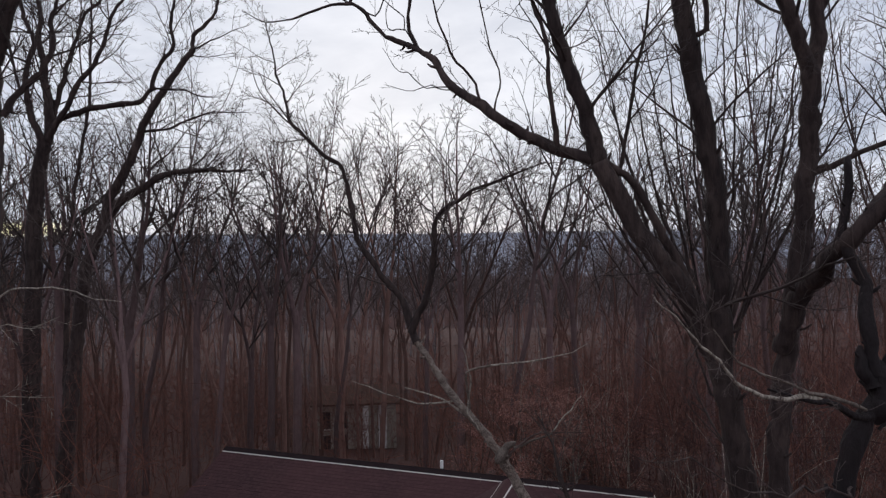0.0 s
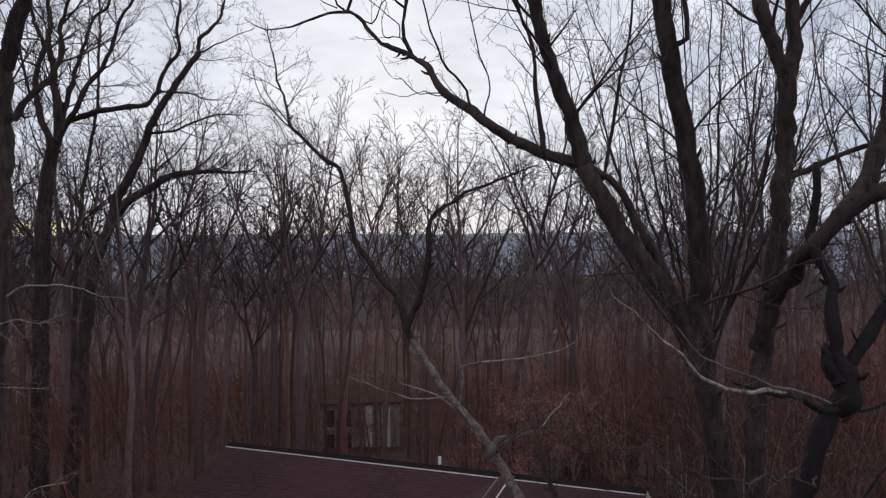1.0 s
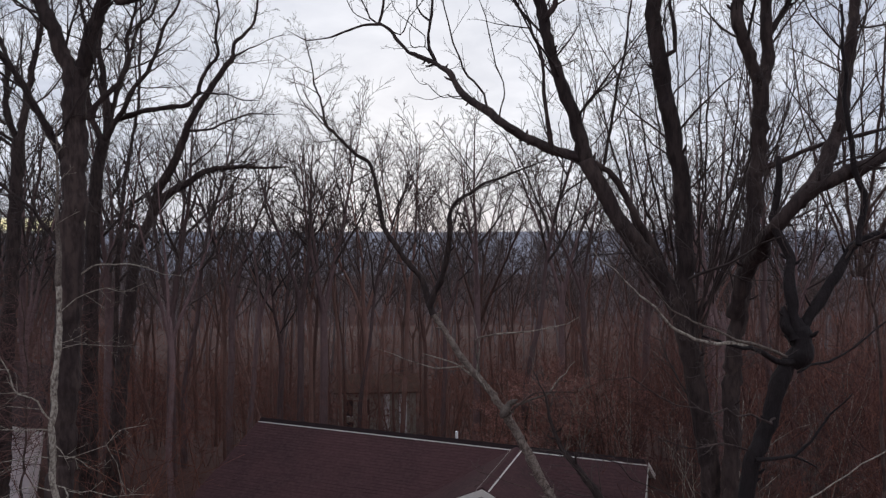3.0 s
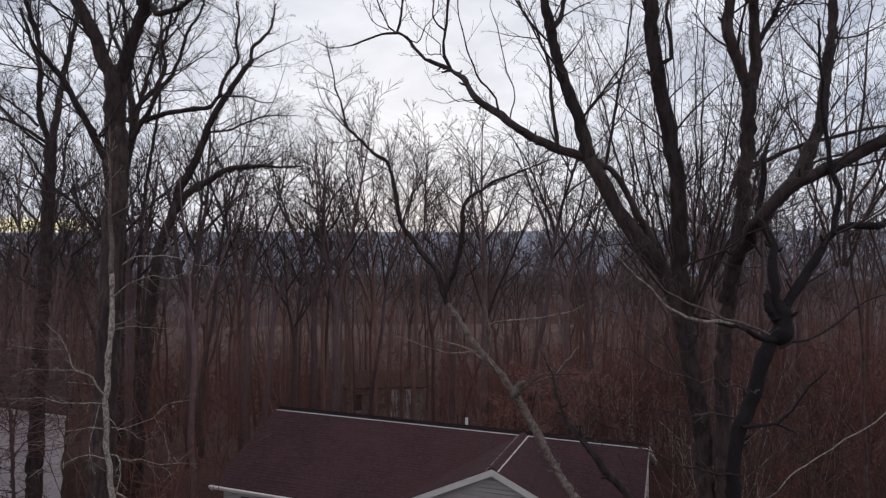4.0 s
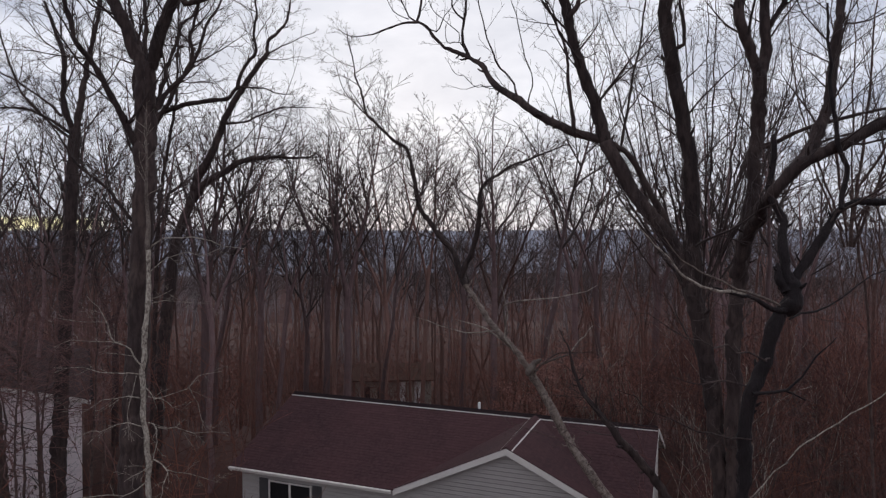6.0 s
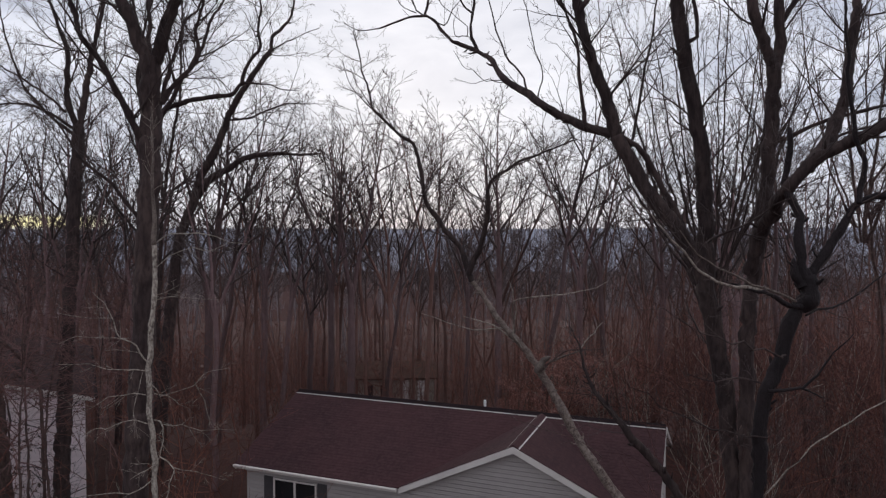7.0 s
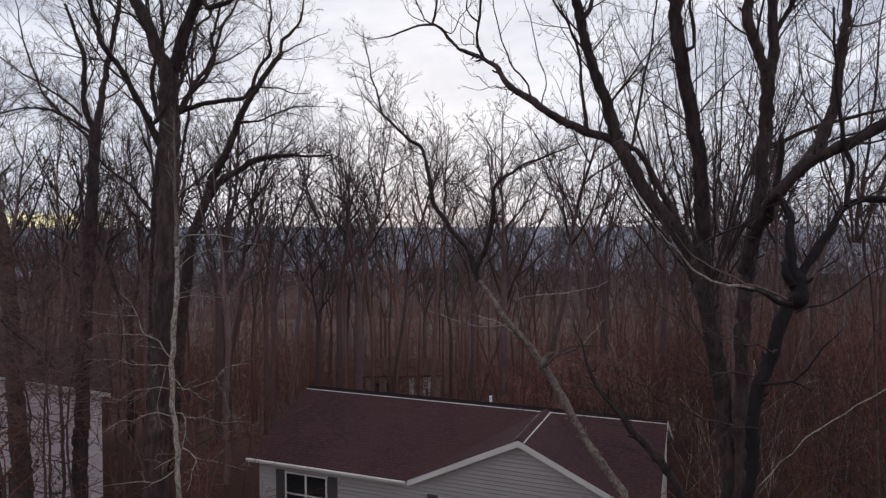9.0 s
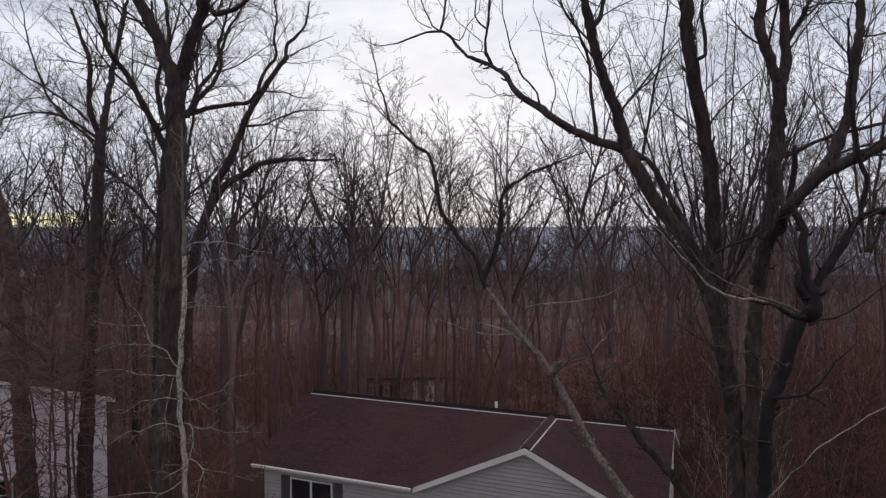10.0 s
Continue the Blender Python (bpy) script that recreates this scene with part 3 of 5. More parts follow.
class NearTree:
    def __init__(self, label, bark, seed, name="bare_tree", twig=TWIG):
        self.root, self.bark, self.twig = tree(label, name), bark, twig
        self.twigs, self.rng = Wood(), random.Random(seed)

    def limb(self, points, r0, r1, name="limb", sprouts=0, length=1.2, after=0.15, rise=0.05, levels=3, bark=None, sides=9, angle=45, label=""):
        """A limb through points, from radius r0 to r1, with side branches that sprout past the fraction after."""
        pts = spline(points, 0.07 if name in ("burl", "stub") else 0.13)
        n = len(pts)
        rng = self.rng
        seed = rng.uniform(0, 99)
        calm = 0.8 if name == "trunk" else 0.2 if name in ("burl", "stub") else 1.0
        bend = 0.05 if r0 < 0.02 and name == "limb" else 0.018 if r0 > 0.1 else calm * max(0.024, min(0.04, r0 * 0.4))
        kinks = [Vector((rng.gauss(0, bend), rng.gauss(0, bend), rng.gauss(0, bend))) for k in range(n // 3 + 2)]
        for i in range(1, n - 1):
            pts[i] = pts[i] + kinks[i // 3].lerp(kinks[i // 3 + 1], (i % 3) / 3) * min(1, i / 3, (n - 1 - i) / 3) + Vector((rng.gauss(0, 1), rng.gauss(0, 1), 0)) * min(0.012, r0 * 0.08)
        radii = [(r0 + (r1 - r0) * i / (n - 1)) * ((1.0 if calm < 0.5 else rng.uniform(0.97, 1.03) if r0 > 0.17 else rng.uniform(0.90, 1.09)) + (0.08 if r0 > 0.1 else 0.2) * calm * max(0, noise.noise(Vector((i * 0.7, seed, 5))))) for i in range(n)]
        if name in ("burl", "stub"):
            for i in range(n):
                s = i / (n - 1)
                radii[i] *= max(0.12, 1 - (abs(2 * s - 1) if name == "burl" else s) ** 4) ** 0.5
        w = Wood()
        w.tube(pts, radii, sides, 0.22 if name in ("burl", "stub") else 0.09 if r0 > 0.17 else 0.2 if r0 > 0.03 else 0.15)
        for k in range(int(n * 0.28) if r0 > 0.055 and (bark or self.bark) is not BARK_PALE else 0):
            i = rng.randrange(1, n - 1)
            way = turned((pts[i + 1] - pts[i]).normalized(), radians(rng.uniform(45, 85)), rng.uniform(0, 6.28))
            q, size = pts[i] + way * radii[i] * 0.6, rng.uniform(0.05, 0.24)
            thick = min(radii[i] * 0.4, rng.uniform(0.012, 0.035))
            w.tube([q, q + way * size * 0.6, q + way * size + Vector((0, 0, size * 0.2))], [thick * 1.3, thick, thick * 0.55], 5)
        ob = w.object(name, bark or self.bark, self.root, label)
        rule = dict(NEAR, rise=[rise] * 6)
        spin = rng.uniform(0, 6.28)
        for k in range(sprouts):
            t = after + (1 - after) * (k + rng.uniform(0.1, 0.9)) / sprouts
            i = min(int(t * (n - 1)), n - 2)
            d = (pts[i + 1] - pts[i]).normalized()
            spin += 2.4 + rng.uniform(-0.6, 0.6)
            way = turned(d, radians(angle * rng.uniform(0.6, 1.3)), spin)
            size = length * rng.uniform(0.5, 1.3) * (1 - 0.3 * t)
            rad = min(radii[i] * 0.5, max(0.006, 0.013 * size))
            grow([self.twigs] * 6, rng, pts[i], way, size, rad, 5 - levels, rule)
        return ob

    def done(self, label=""):
        if self.twigs.verts:
            self.twigs.object("crown", self.twig, self.root, label)


def many_stemmed_oak():
    t = NearTree("large bare many-stemmed oak with dark ridged bark", BARK, 11)
    t.limb([(2.3, 11.1, -0.3), (2.25, 11.12, 1.5), (2.2, 11.12, 3.2)], 0.420, 0.353, "trunk", sides=14)
    t.limb([(2.2, 11.2, 2.6), (2.05, 11.2, 5.2), (1.82, 11.15, 7.6), (1.57, 11.06, 9.30), (1.32, 11.04, 10.24), (1.13, 11.04, 10.70), (0.86, 11.00, 11.20), (0.43, 10.91, 11.74), (0.12, 10.86, 12.23), (-0.18, 10.82, 12.76), (-0.41, 10.79, 13.22)], 0.195, 0.145, sides=14, sprouts=7, after=0.5, length=1.8, levels=4)
    t.limb([(-0.38, 10.81, 13.13), (-0.65, 10.74, 14.07), (-0.86, 10.68, 14.69), (-1.06, 10.63, 15.31), (-1.19, 10.61, 15.86), (-1.27, 10.60, 16.36), (-1.46, 10.56, 17.35), (-1.60, 10.54, 18.46)], 0.14, 0.08, sprouts=11, length=2.2, levels=4)
    t.limb([(-0.41, 10.74, 13.25), (-0.01, 10.91, 13.03), (0.28, 11.02, 12.54), (0.62, 11.15, 11.87), (0.91, 11.26, 11.29)], 0.05, 0.09, sprouts=0)
    t.limb([(-1.18, 10.55, 15.94), (-0.97, 10.64, 16.19), (-0.91, 10.67, 16.58), (-0.78, 10.73, 17.19)], 0.06, 0.03, sprouts=4, length=1.4, levels=4)
    t.limb([(-0.53, 10.77, 14.13), (-0.25, 10.88, 14.48), (0.04, 10.99, 14.74), (0.38, 11.13, 15.11), (0.63, 11.23, 15.48)], 0.026, 0.007, sprouts=5, length=0.9, levels=3)
    t.limb([(-0.95, 10.63, 15.23), (-0.71, 10.72, 15.54), (-0.56, 10.79, 15.78), (-0.59, 10.78, 16.03)], 0.02, 0.006, sprouts=3, length=0.4, levels=2)
    t.limb([(-0.2, 10.9, 12.8), (0.0, 10.95, 13.5), (0.1, 11.0, 14.3), (0.35, 11.0, 15.6), (0.4, 11.0, 17.0)], 0.035, 0.012, sprouts=8, length=1.6, levels=4)
    t.limb([(-0.54, 10.83, 13.28), (-1.08, 10.84, 13.48), (-1.60, 10.84, 13.73), (-2.07, 10.85, 14.03), (-2.52, 10.99, 14.36), (-3.00, 11.22, 14.73), (-3.35, 11.40, 15.15), (-3.73, 11.69, 15.56), (-4.21, 11.96, 15.83), (-4.62, 11.99, 16.05), (-4.94, 12.00, 16.33), (-5.16, 12.01, 16.63), (-5.43, 12.00, 16.81)], 0.11, 0.032, sprouts=5, length=0.8, levels=3)
    # boughs off the long limb
    t.limb([(-3.91, 11.81, 15.67), (-4.05, 11.76, 16.02), (-4.03, 11.79, 16.61), (-4.00, 11.81, 17.19), (-3.97, 11.85, 17.92), (-4.04, 11.84, 18.80)], 0.042, 0.022, sprouts=4, length=0.9, levels=3)
    t.limb([(-5.38, 12.00, 16.77), (-5.78, 11.84, 16.74), (-6.17, 11.68, 16.59), (-6.49, 11.55, 16.49), (-6.98, 11.35, 16.41), (-7.41, 11.19, 16.61)], 0.034, 0.006, sprouts=5, length=0.5, levels=2)
    t.limb([(-4.08, 11.94, 16.66), (-4.26, 11.87, 16.81), (-4.40, 11.82, 17.03), (-4.34, 11.86, 17.47), (-4.47, 11.82, 18.14)], 0.024, 0.010, sprouts=5, length=0.7, levels=2)
    t.limb([(-3.99, 11.87, 15.75), (-4.13, 11.82, 16.02), (-4.36, 11.72, 15.97), (-4.54, 11.65, 16.02), (-4.56, 11.66, 16.37), (-4.41, 11.73, 16.78)], 0.014, 0.005, sprouts=2, length=0.4, levels=2)
    t.limb([(-4.25, 11.97, 16.10), (-4.23, 11.94, 16.32), (-4.47, 11.81, 16.52), (-4.73, 11.67, 16.80), (-4.97, 11.54, 17.23), (-5.09, 11.46, 17.81)], 0.012, 0.005, sprouts=4, length=0.5, levels=2)
    t.limb([(-2.41, 10.94, 14.31), (-2.52, 10.84, 14.68), (-2.63, 10.74, 14.93), (-2.83, 10.61, 15.19), (-3.00, 10.49, 15.71), (-3.13, 10.39, 16.22), (-3.19, 10.31, 16.60), (-3.23, 10.25, 17.37)], 0.024, 0.008, sprouts=5, length=0.7, levels=2)
    t.limb([(-2.16, 10.85, 14.12), (-2.09, 10.76, 14.63), (-2.15, 10.62, 15.26), (-2.31, 10.44, 15.88), (-2.40, 10.29, 16.42), (-2.43, 10.17, 17.09)], 0.016, 0.006, sprouts=4, length=0.6, levels=2)
    t.limb([(-3.00, 11.21, 14.71), (-3.49, 10.91, 14.75), (-3.78, 10.69, 14.92), (-4.06, 10.48, 15.35)], 0.013, 0.004, sprouts=3, length=0.5, levels=2)
    t.limb([(-3.03, 11.23, 14.69), (-3.62, 11.10, 14.72), (-3.91, 11.09, 14.71), (-4.28, 11.06, 14.85)], 0.011, 0.004, sprouts=2, length=0.4, levels=2)
    t.limb([(-5.43, 12.00, 16.81), (-5.33, 12.05, 17.14), (-5.31, 12.07, 17.60), (-5.37, 12.06, 18.36)], 0.034, 0.016, sprouts=6, length=0.8, levels=3)
    t.limb([(-5.43, 12.00, 16.78), (-5.66, 11.96, 16.95), (-5.80, 11.97, 17.25), (-5.97, 11.97, 17.66), (-6.09, 11.99, 18.45)], 0.022, 0.010, sprouts=6, length=0.7, levels=3)
    t.limb([(-5.67, 11.99, 16.89), (-5.92, 11.96, 17.01), (-6.23, 11.92, 17.45), (-6.41, 11.94, 18.01)], 0.014, 0.006, sprouts=4, length=0.6, levels=2)
    t.limb([(-5.16, 12.01, 16.63), (-4.91, 12.05, 16.46), (-4.66, 12.11, 16.85), (-4.43, 12.16, 17.29), (-4.31, 12.16, 17.79)], 0.016, 0.006, sprouts=4, length=0.6, levels=2)
    t.limb([(-1.05, 10.80, 13.36), (-1.08, 10.60, 13.61), (-1.13, 10.54, 14.26), (-1.19, 10.53, 14.87), (-1.28, 10.50, 15.48), (-1.51, 10.42, 15.91), (-1.74, 10.35, 16.40), (-1.86, 10.31, 17.07)], 0.045, 0.016, sprouts=9, length=1.0, levels=3)
    t.limb([(1.86, 11.15, 7.4), (1.6, 11.08, 8.9), (1.43, 11.02, 9.8), (1.39, 11.01, 10.73), (1.39, 11.01, 11.68), (1.35, 10.99, 12.62), (1.22, 10.94, 13.45), (1.09, 10.88, 14.04), (0.99, 10.84, 14.63), (0.89, 10.80, 15.22), (0.84, 10.77, 15.80), (0.80, 10.75, 16.39), (0.74, 10.73, 17.32), (0.72, 10.73, 18.49)], 0.185, 0.125, sides=14, sprouts=16, after=0.25, length=2.2, levels=4)
    t.limb([(1.00, 10.77, 15.08), (1.22, 10.85, 15.20), (1.19, 10.85, 15.65), (1.13, 10.84, 16.02), (1.17, 10.86, 16.61)], 0.05, 0.02, sprouts=4, length=0.9, levels=3)
    t.limb([(1.2, 10.9, 13.6), (1.55, 10.85, 14.0), (2.1, 10.8, 14.5), (2.35, 10.8, 14.8)], 0.024, 0.008, sprouts=6, length=1.2, levels=4)
    t.limb([(2.25, 11.05, 3.0), (2.2, 11.0, 6.5), (2.23, 10.90, 9.47), (2.32, 10.94, 10.28), (2.41, 10.98, 11.09), (2.49, 11.01, 11.67), (2.57, 11.05, 12.59), (2.63, 11.07, 13.40), (2.66, 11.08, 13.97), (2.66, 11.08, 14.54)], 0.155, 0.135, sides=14, sprouts=7, after=0.5, length=1.8, levels=4)
    t.limb([(2.66, 11.08, 14.43), (2.47, 11.00, 15.00), (2.34, 10.94, 15.40), (2.27, 10.90, 15.79), (2.30, 10.91, 16.25), (2.25, 10.88, 17.15), (2.15, 10.85, 18.29)], 0.12, 0.075, sprouts=11, length=2.0, levels=4)
    t.limb([(2.66, 11.08, 14.37), (2.79, 11.18, 15.01), (2.77, 11.23, 15.60), (2.74, 11.27, 16.31), (2.69, 11.32, 17.37), (2.62, 11.35, 18.44)], 0.12, 0.075, sprouts=11, length=2.0, levels=4)
    t.limb([(2.78, 11.14, 15.29), (3.04, 11.36, 15.86), (3.32, 11.58, 16.34), (3.60, 11.81, 17.08)], 0.06, 0.03, sprouts=8, length=1.6, levels=4)
    t.limb([(2.22, 10.85, 10.3), (2.40, 10.5, 11.1), (2.58, 10.01, 11.5), (2.79, 9.36, 11.95), (3.23, 9.33, 12.46), (3.87, 9.37, 12.75), (4.49, 9.53, 13.09), (5.6, 9.7, 13.6), (7.2, 10.0, 14.6)], 0.135, 0.08, sides=12, sprouts=15, after=0.3, length=1.8, levels=4)
    t.limb([(3.05, 9.36, 12.25), (3.47, 9.75, 12.82), (3.78, 10.11, 13.61), (3.91, 10.3, 14.67), (4.03, 10.48, 15.69), (4.1, 10.55, 17.5)], 0.13, 0.06, sprouts=16, length=1.8, levels=4)
    t.limb([(2.6, 11.0, 12.9), (3.1, 11.0, 13.1), (3.7, 11.0, 13.35), (4.4, 11.0, 13.5), (5.5, 11.0, 13.7)], 0.05, 0.02, sprouts=8, length=1.2, levels=3)
    t.done()


def knotty_tree():
    t = NearTree("dark knotty tree with pale drooping lower branches", BARK_WET, 12)
    t.limb([(2.01, 8.79, -0.10), (2.20, 8.94, 5.59), (2.33, 8.99, 7.01), (2.31, 8.97, 7.63), (2.40, 8.98, 8.29), (2.60, 9.04, 8.74), (2.71, 9.06, 9.15), (2.80, 9.07, 9.53), (2.98, 9.12, 9.85), (3.12, 9.15, 10.05), (3.07, 9.11, 10.37)], 0.125, 0.12, "trunk", sides=12)
    t.limb([(2.98, 9.1, 9.72), (3.12, 9.13, 9.98), (3.1, 9.12, 10.26), (3.02, 9.1, 10.48)], 0.155, 0.14, "burl", label="swollen dark burl")
    t.limb([(3.03, 9.08, 9.66), (3.45, 9.51, 9.77), (3.97, 9.98, 9.99), (4.60, 10.50, 10.38), (5.36, 11.06, 10.68)], 0.022, 0.008, sprouts=8, length=0.9, rise=0.02)
    t.limb([(3.0, 9.08, 10.15), (2.86, 9.08, 10.42), (2.84, 9.1, 10.66)], 0.11, 0.07, "stub")
    t.limb([(2.7, 8.92, 8.97), (2.04, 7.8, 9.26), (1.41, 6.59, 9.59), (0.68, 6.09, 9.89), (0.3, 6.0, 10.05)], 0.018, 0.004, sprouts=9, length=0.4, levels=2, bark=BARK, rise=0.02)
    t.limb([(2.43, 8.88, 7.49), (1.41, 8.37, 7.73), (0.44, 8.0, 8.25), (0.0, 7.95, 8.6)], 0.018, 0.004, sprouts=9, length=0.4, levels=2, bark=BARK, rise=0.03)
    t.limb([(2.97, 9.06, 9.82), (2.71, 8.82, 9.86), (2.47, 8.59, 10.01), (2.29, 8.37, 10.14), (1.95, 8.10, 10.20), (1.66, 7.85, 10.32)], 0.055, 0.012, sprouts=5, length=0.6, levels=2, rise=0.03)
    t.limb([(2.36, 8.48, 10.08), (2.0, 8.12, 10.19), (1.57, 7.50, 10.32), (1.3, 7.06, 10.53), (0.99, 6.41, 10.95), (0.7, 5.76, 11.28), (0.52, 5.16, 11.56)], 0.03, 0.005, sprouts=12, length=0.6, levels=3, bark=BARK_PALE, rise=0.03)
    t.limb([(2.86, 8.94, 9.91), (2.42, 8.55, 10.1), (1.95, 7.95, 10.34), (1.53, 7.35, 10.56), (1.27, 6.95, 10.79), (1.03, 6.45, 11.14)], 0.026, 0.006, sprouts=9, length=0.5, levels=3, bark=BARK_LEAN, rise=0.03)
    t.limb([(3.08, 9.12, 10.30), (3.23, 9.22, 10.62), (3.46, 9.32, 10.94), (3.70, 9.43, 11.34), (3.93, 9.53, 11.63), (4.16, 9.64, 11.75), (4.80, 9.89, 11.81), (5.47, 10.16, 11.91)], 0.085, 0.05, sprouts=12, after=0.3, length=1.6, levels=4)
    t.limb([(3.01, 9.08, 10.3), (2.88, 9.15, 10.84), (2.93, 9.29, 11.36), (2.75, 9.45, 12.01), (2.8, 9.5, 13.0)], 0.09, 0.045, sprouts=5, length=1.0)
    t.limb([(3.80, 9.0, 11.6), (3.86, 9.14, 12.26), (3.71, 9.21, 13.09), (3.64, 9.2, 13.81), (3.6, 9.2, 15.2)], 0.05, 0.02, sprouts=8, length=1.2)
    t.limb([(2.43, 8.82, 8.33), (2.69, 8.92, 8.36), (2.96, 9.03, 8.40), (3.31, 9.16, 8.22)], 0.04, 0.012, sprouts=4, length=0.6, rise=0.0)
    t.limb([(2.98, 9.03, 8.38), (3.24, 9.14, 8.67), (3.51, 9.25, 8.99), (3.81, 9.37, 9.34)], 0.026, 0.008, sprouts=5, length=0.6)
    t.limb([(2.45, 9.0, 8.4), (2.0, 8.8, 8.55), (1.6, 8.6, 8.5), (1.1, 8.5, 8.6)], 0.02, 0.006, sprouts=5, length=0.5, bark=BARK, rise=0.0)
    t.done()


def leaning_tree():
    t = NearTree("slender leaning tree reaching over the brown roof", BARK_LEAN, 13)
    t.limb([(2.2, 11.0, -0.3), (1.0, 11.35, 2.4), (-0.48, 12.65, 4.49), (-1.13, 12.68, 5.33), (-1.61, 12.71, 6.03), (-2.05, 12.77, 6.73), (-2.33, 12.77, 7.23), (-2.62, 12.79, 7.71)], 0.135, 0.098, "trunk", sides=12, bark=BARK_BLOTCH)
    t.limb([(-2.62, 12.75, 7.72), (-3.05, 12.77, 8.18), (-3.47, 12.83, 8.58), (-4.05, 12.93, 9.23), (-4.54, 13.08, 9.92)], 0.084, 0.07, sprouts=4, length=0.9, levels=3, bark=BARK_BLOTCH)
    t.limb([(-4.46, 13.05, 9.8), (-4.85, 13.18, 10.65), (-5.42, 13.19, 11.38), (-5.92, 13.16, 11.99), (-5.99, 13.14, 12.66), (-6.08, 13.11, 13.04), (-6.27, 13.16, 13.63), (-6.66, 13.14, 13.85), (-7.04, 13.12, 14.24), (-7.5, 13.07, 14.79), (-7.8, 13.09, 15.66), (-8.01, 13.13, 16.49), (-8.19, 13.19, 17.19)], 0.085, 0.010, sprouts=22, length=1.5, after=0.15, levels=4, rise=0.08, bark=BARK)
    t.limb([(-7.0, 13.13, 14.2), (-7.36, 12.91, 14.62), (-7.63, 12.71, 14.93), (-7.91, 12.51, 15.36), (-8.12, 12.45, 15.94)], 0.024, 0.006, sprouts=6, length=0.9, levels=3, bark=BARK)
    t.limb([(-4.6, 13.05, 10.0), (-4.27, 13.1, 10.9), (-4.04, 12.99, 11.61), (-4.0, 13.03, 12.36), (-3.65, 13.07, 12.78), (-3.01, 13.23, 13.14), (-2.38, 13.38, 13.37), (-1.72, 13.54, 13.59)], 0.09, 0.012, sprouts=20, length=1.5, levels=4, rise=0.08, bark=BARK)
    t.limb([(-2.48, 12.63, 7.62), (-2.23, 12.73, 7.95), (-1.83, 12.83, 8.15), (-0.93, 12.93, 8.20)], 0.028, 0.007, sprouts=6, length=0.8, bark=BARK_MID, rise=0.02)
    t.limb([(-3.23, 12.93, 8.25), (-3.83, 12.83, 8.70), (-4.63, 12.73, 8.90)], 0.03, 0.008, sprouts=4, length=0.7, bark=BARK_PALE, rise=0.0)
    t.limb([(-2.3, 12.7, 7.85), (-2.17, 12.75, 7.87), (-1.60, 12.98, 8.10)], 0.03, 0.018, sprouts=4, length=0.5, levels=2, rise=0.02)
    t.limb([(-1.60, 12.98, 8.10), (-1.44, 13.04, 8.32), (-1.19, 13.14, 8.50), (-1.12, 13.17, 8.71), (-1.02, 13.21, 8.85)], 0.018, 0.009, sprouts=3, length=0.3, levels=1, bark=BARK_PALE, rise=0.02)
    t.limb([(-3.3, 13.0, 8.35), (-3.16, 12.40, 9.34), (-2.72, 12.57, 9.49)], 0.024, 0.02, sprouts=3, length=0.4, levels=2)
    t.limb([(-2.72, 12.57, 9.49), (-2.32, 12.73, 9.54), (-1.95, 12.87, 9.53), (-1.58, 13.01, 9.63), (-1.20, 13.16, 9.74), (-0.91, 13.27, 9.89)], 0.020, 0.008, sprouts=4, length=0.3, levels=1, bark=BARK_PALE, rise=0.0)
    t.limb([(-2.62, 12.6, 7.55), (-2.45, 12.62, 7.82), (-2.25, 12.66, 7.98)], 0.12, 0.06, "burl", label="knuckle at the bend")
    t.limb([(-2.9, 12.75, 8.0), (-3.2, 12.6, 8.5), (-3.1, 12.5, 9.2), (-3.3, 12.5, 9.9)], 0.02, 0.006, sprouts=6, length=0.7, bark=BARK_PALE, rise=0.03)
    t.limb([(-0.9, 12.2, 5.7), (-1.5, 12.0, 6.1), (-2.3, 11.9, 6.3), (-3.1, 11.8, 6.6)], 0.011, 0.005, sprouts=7, length=0.7, bark=BARK_MID, rise=0.02)
    t.limb([(-3.6, 13.1, 8.6), (-4.4, 13.0, 8.5), (-5.2, 13.0, 8.7), (-6.0, 13.0, 8.9)], 0.02, 0.006, sprouts=7, length=0.7, bark=BARK_PALE, rise=0.01)
    t.done()


def dark_branch_tree():
    t = NearTree("small dark tree with a crooked stem beside the house", BARK, 14)
    t.limb([(2.6, 10.2, -0.3), (2.3, 10.3, 2.5), (1.6, 10.4, 4.7), (1.04, 10.53, 5.37), (0.67, 10.40, 6.02), (0.26, 10.25, 6.61)], 0.16, 0.088, "trunk")
    t.limb([(0.33, 10.27, 6.51), (-0.17, 10.08, 7.05), (-0.57, 10.15, 7.56), (-0.88, 10.25, 7.91), (-1.10, 10.39, 8.50), (-1.38, 10.51, 9.11)], 0.09, 0.008, sprouts=22, length=0.9, rise=0.03)
    t.limb([(1.1, 10.45, 5.8), (1.35, 10.5, 6.3), (1.8, 10.6, 6.8), (2.1, 10.7, 7.2)], 0.017, 0.006, sprouts=5, length=0.8, bark=BARK_MID, rise=0.02)
    t.done()


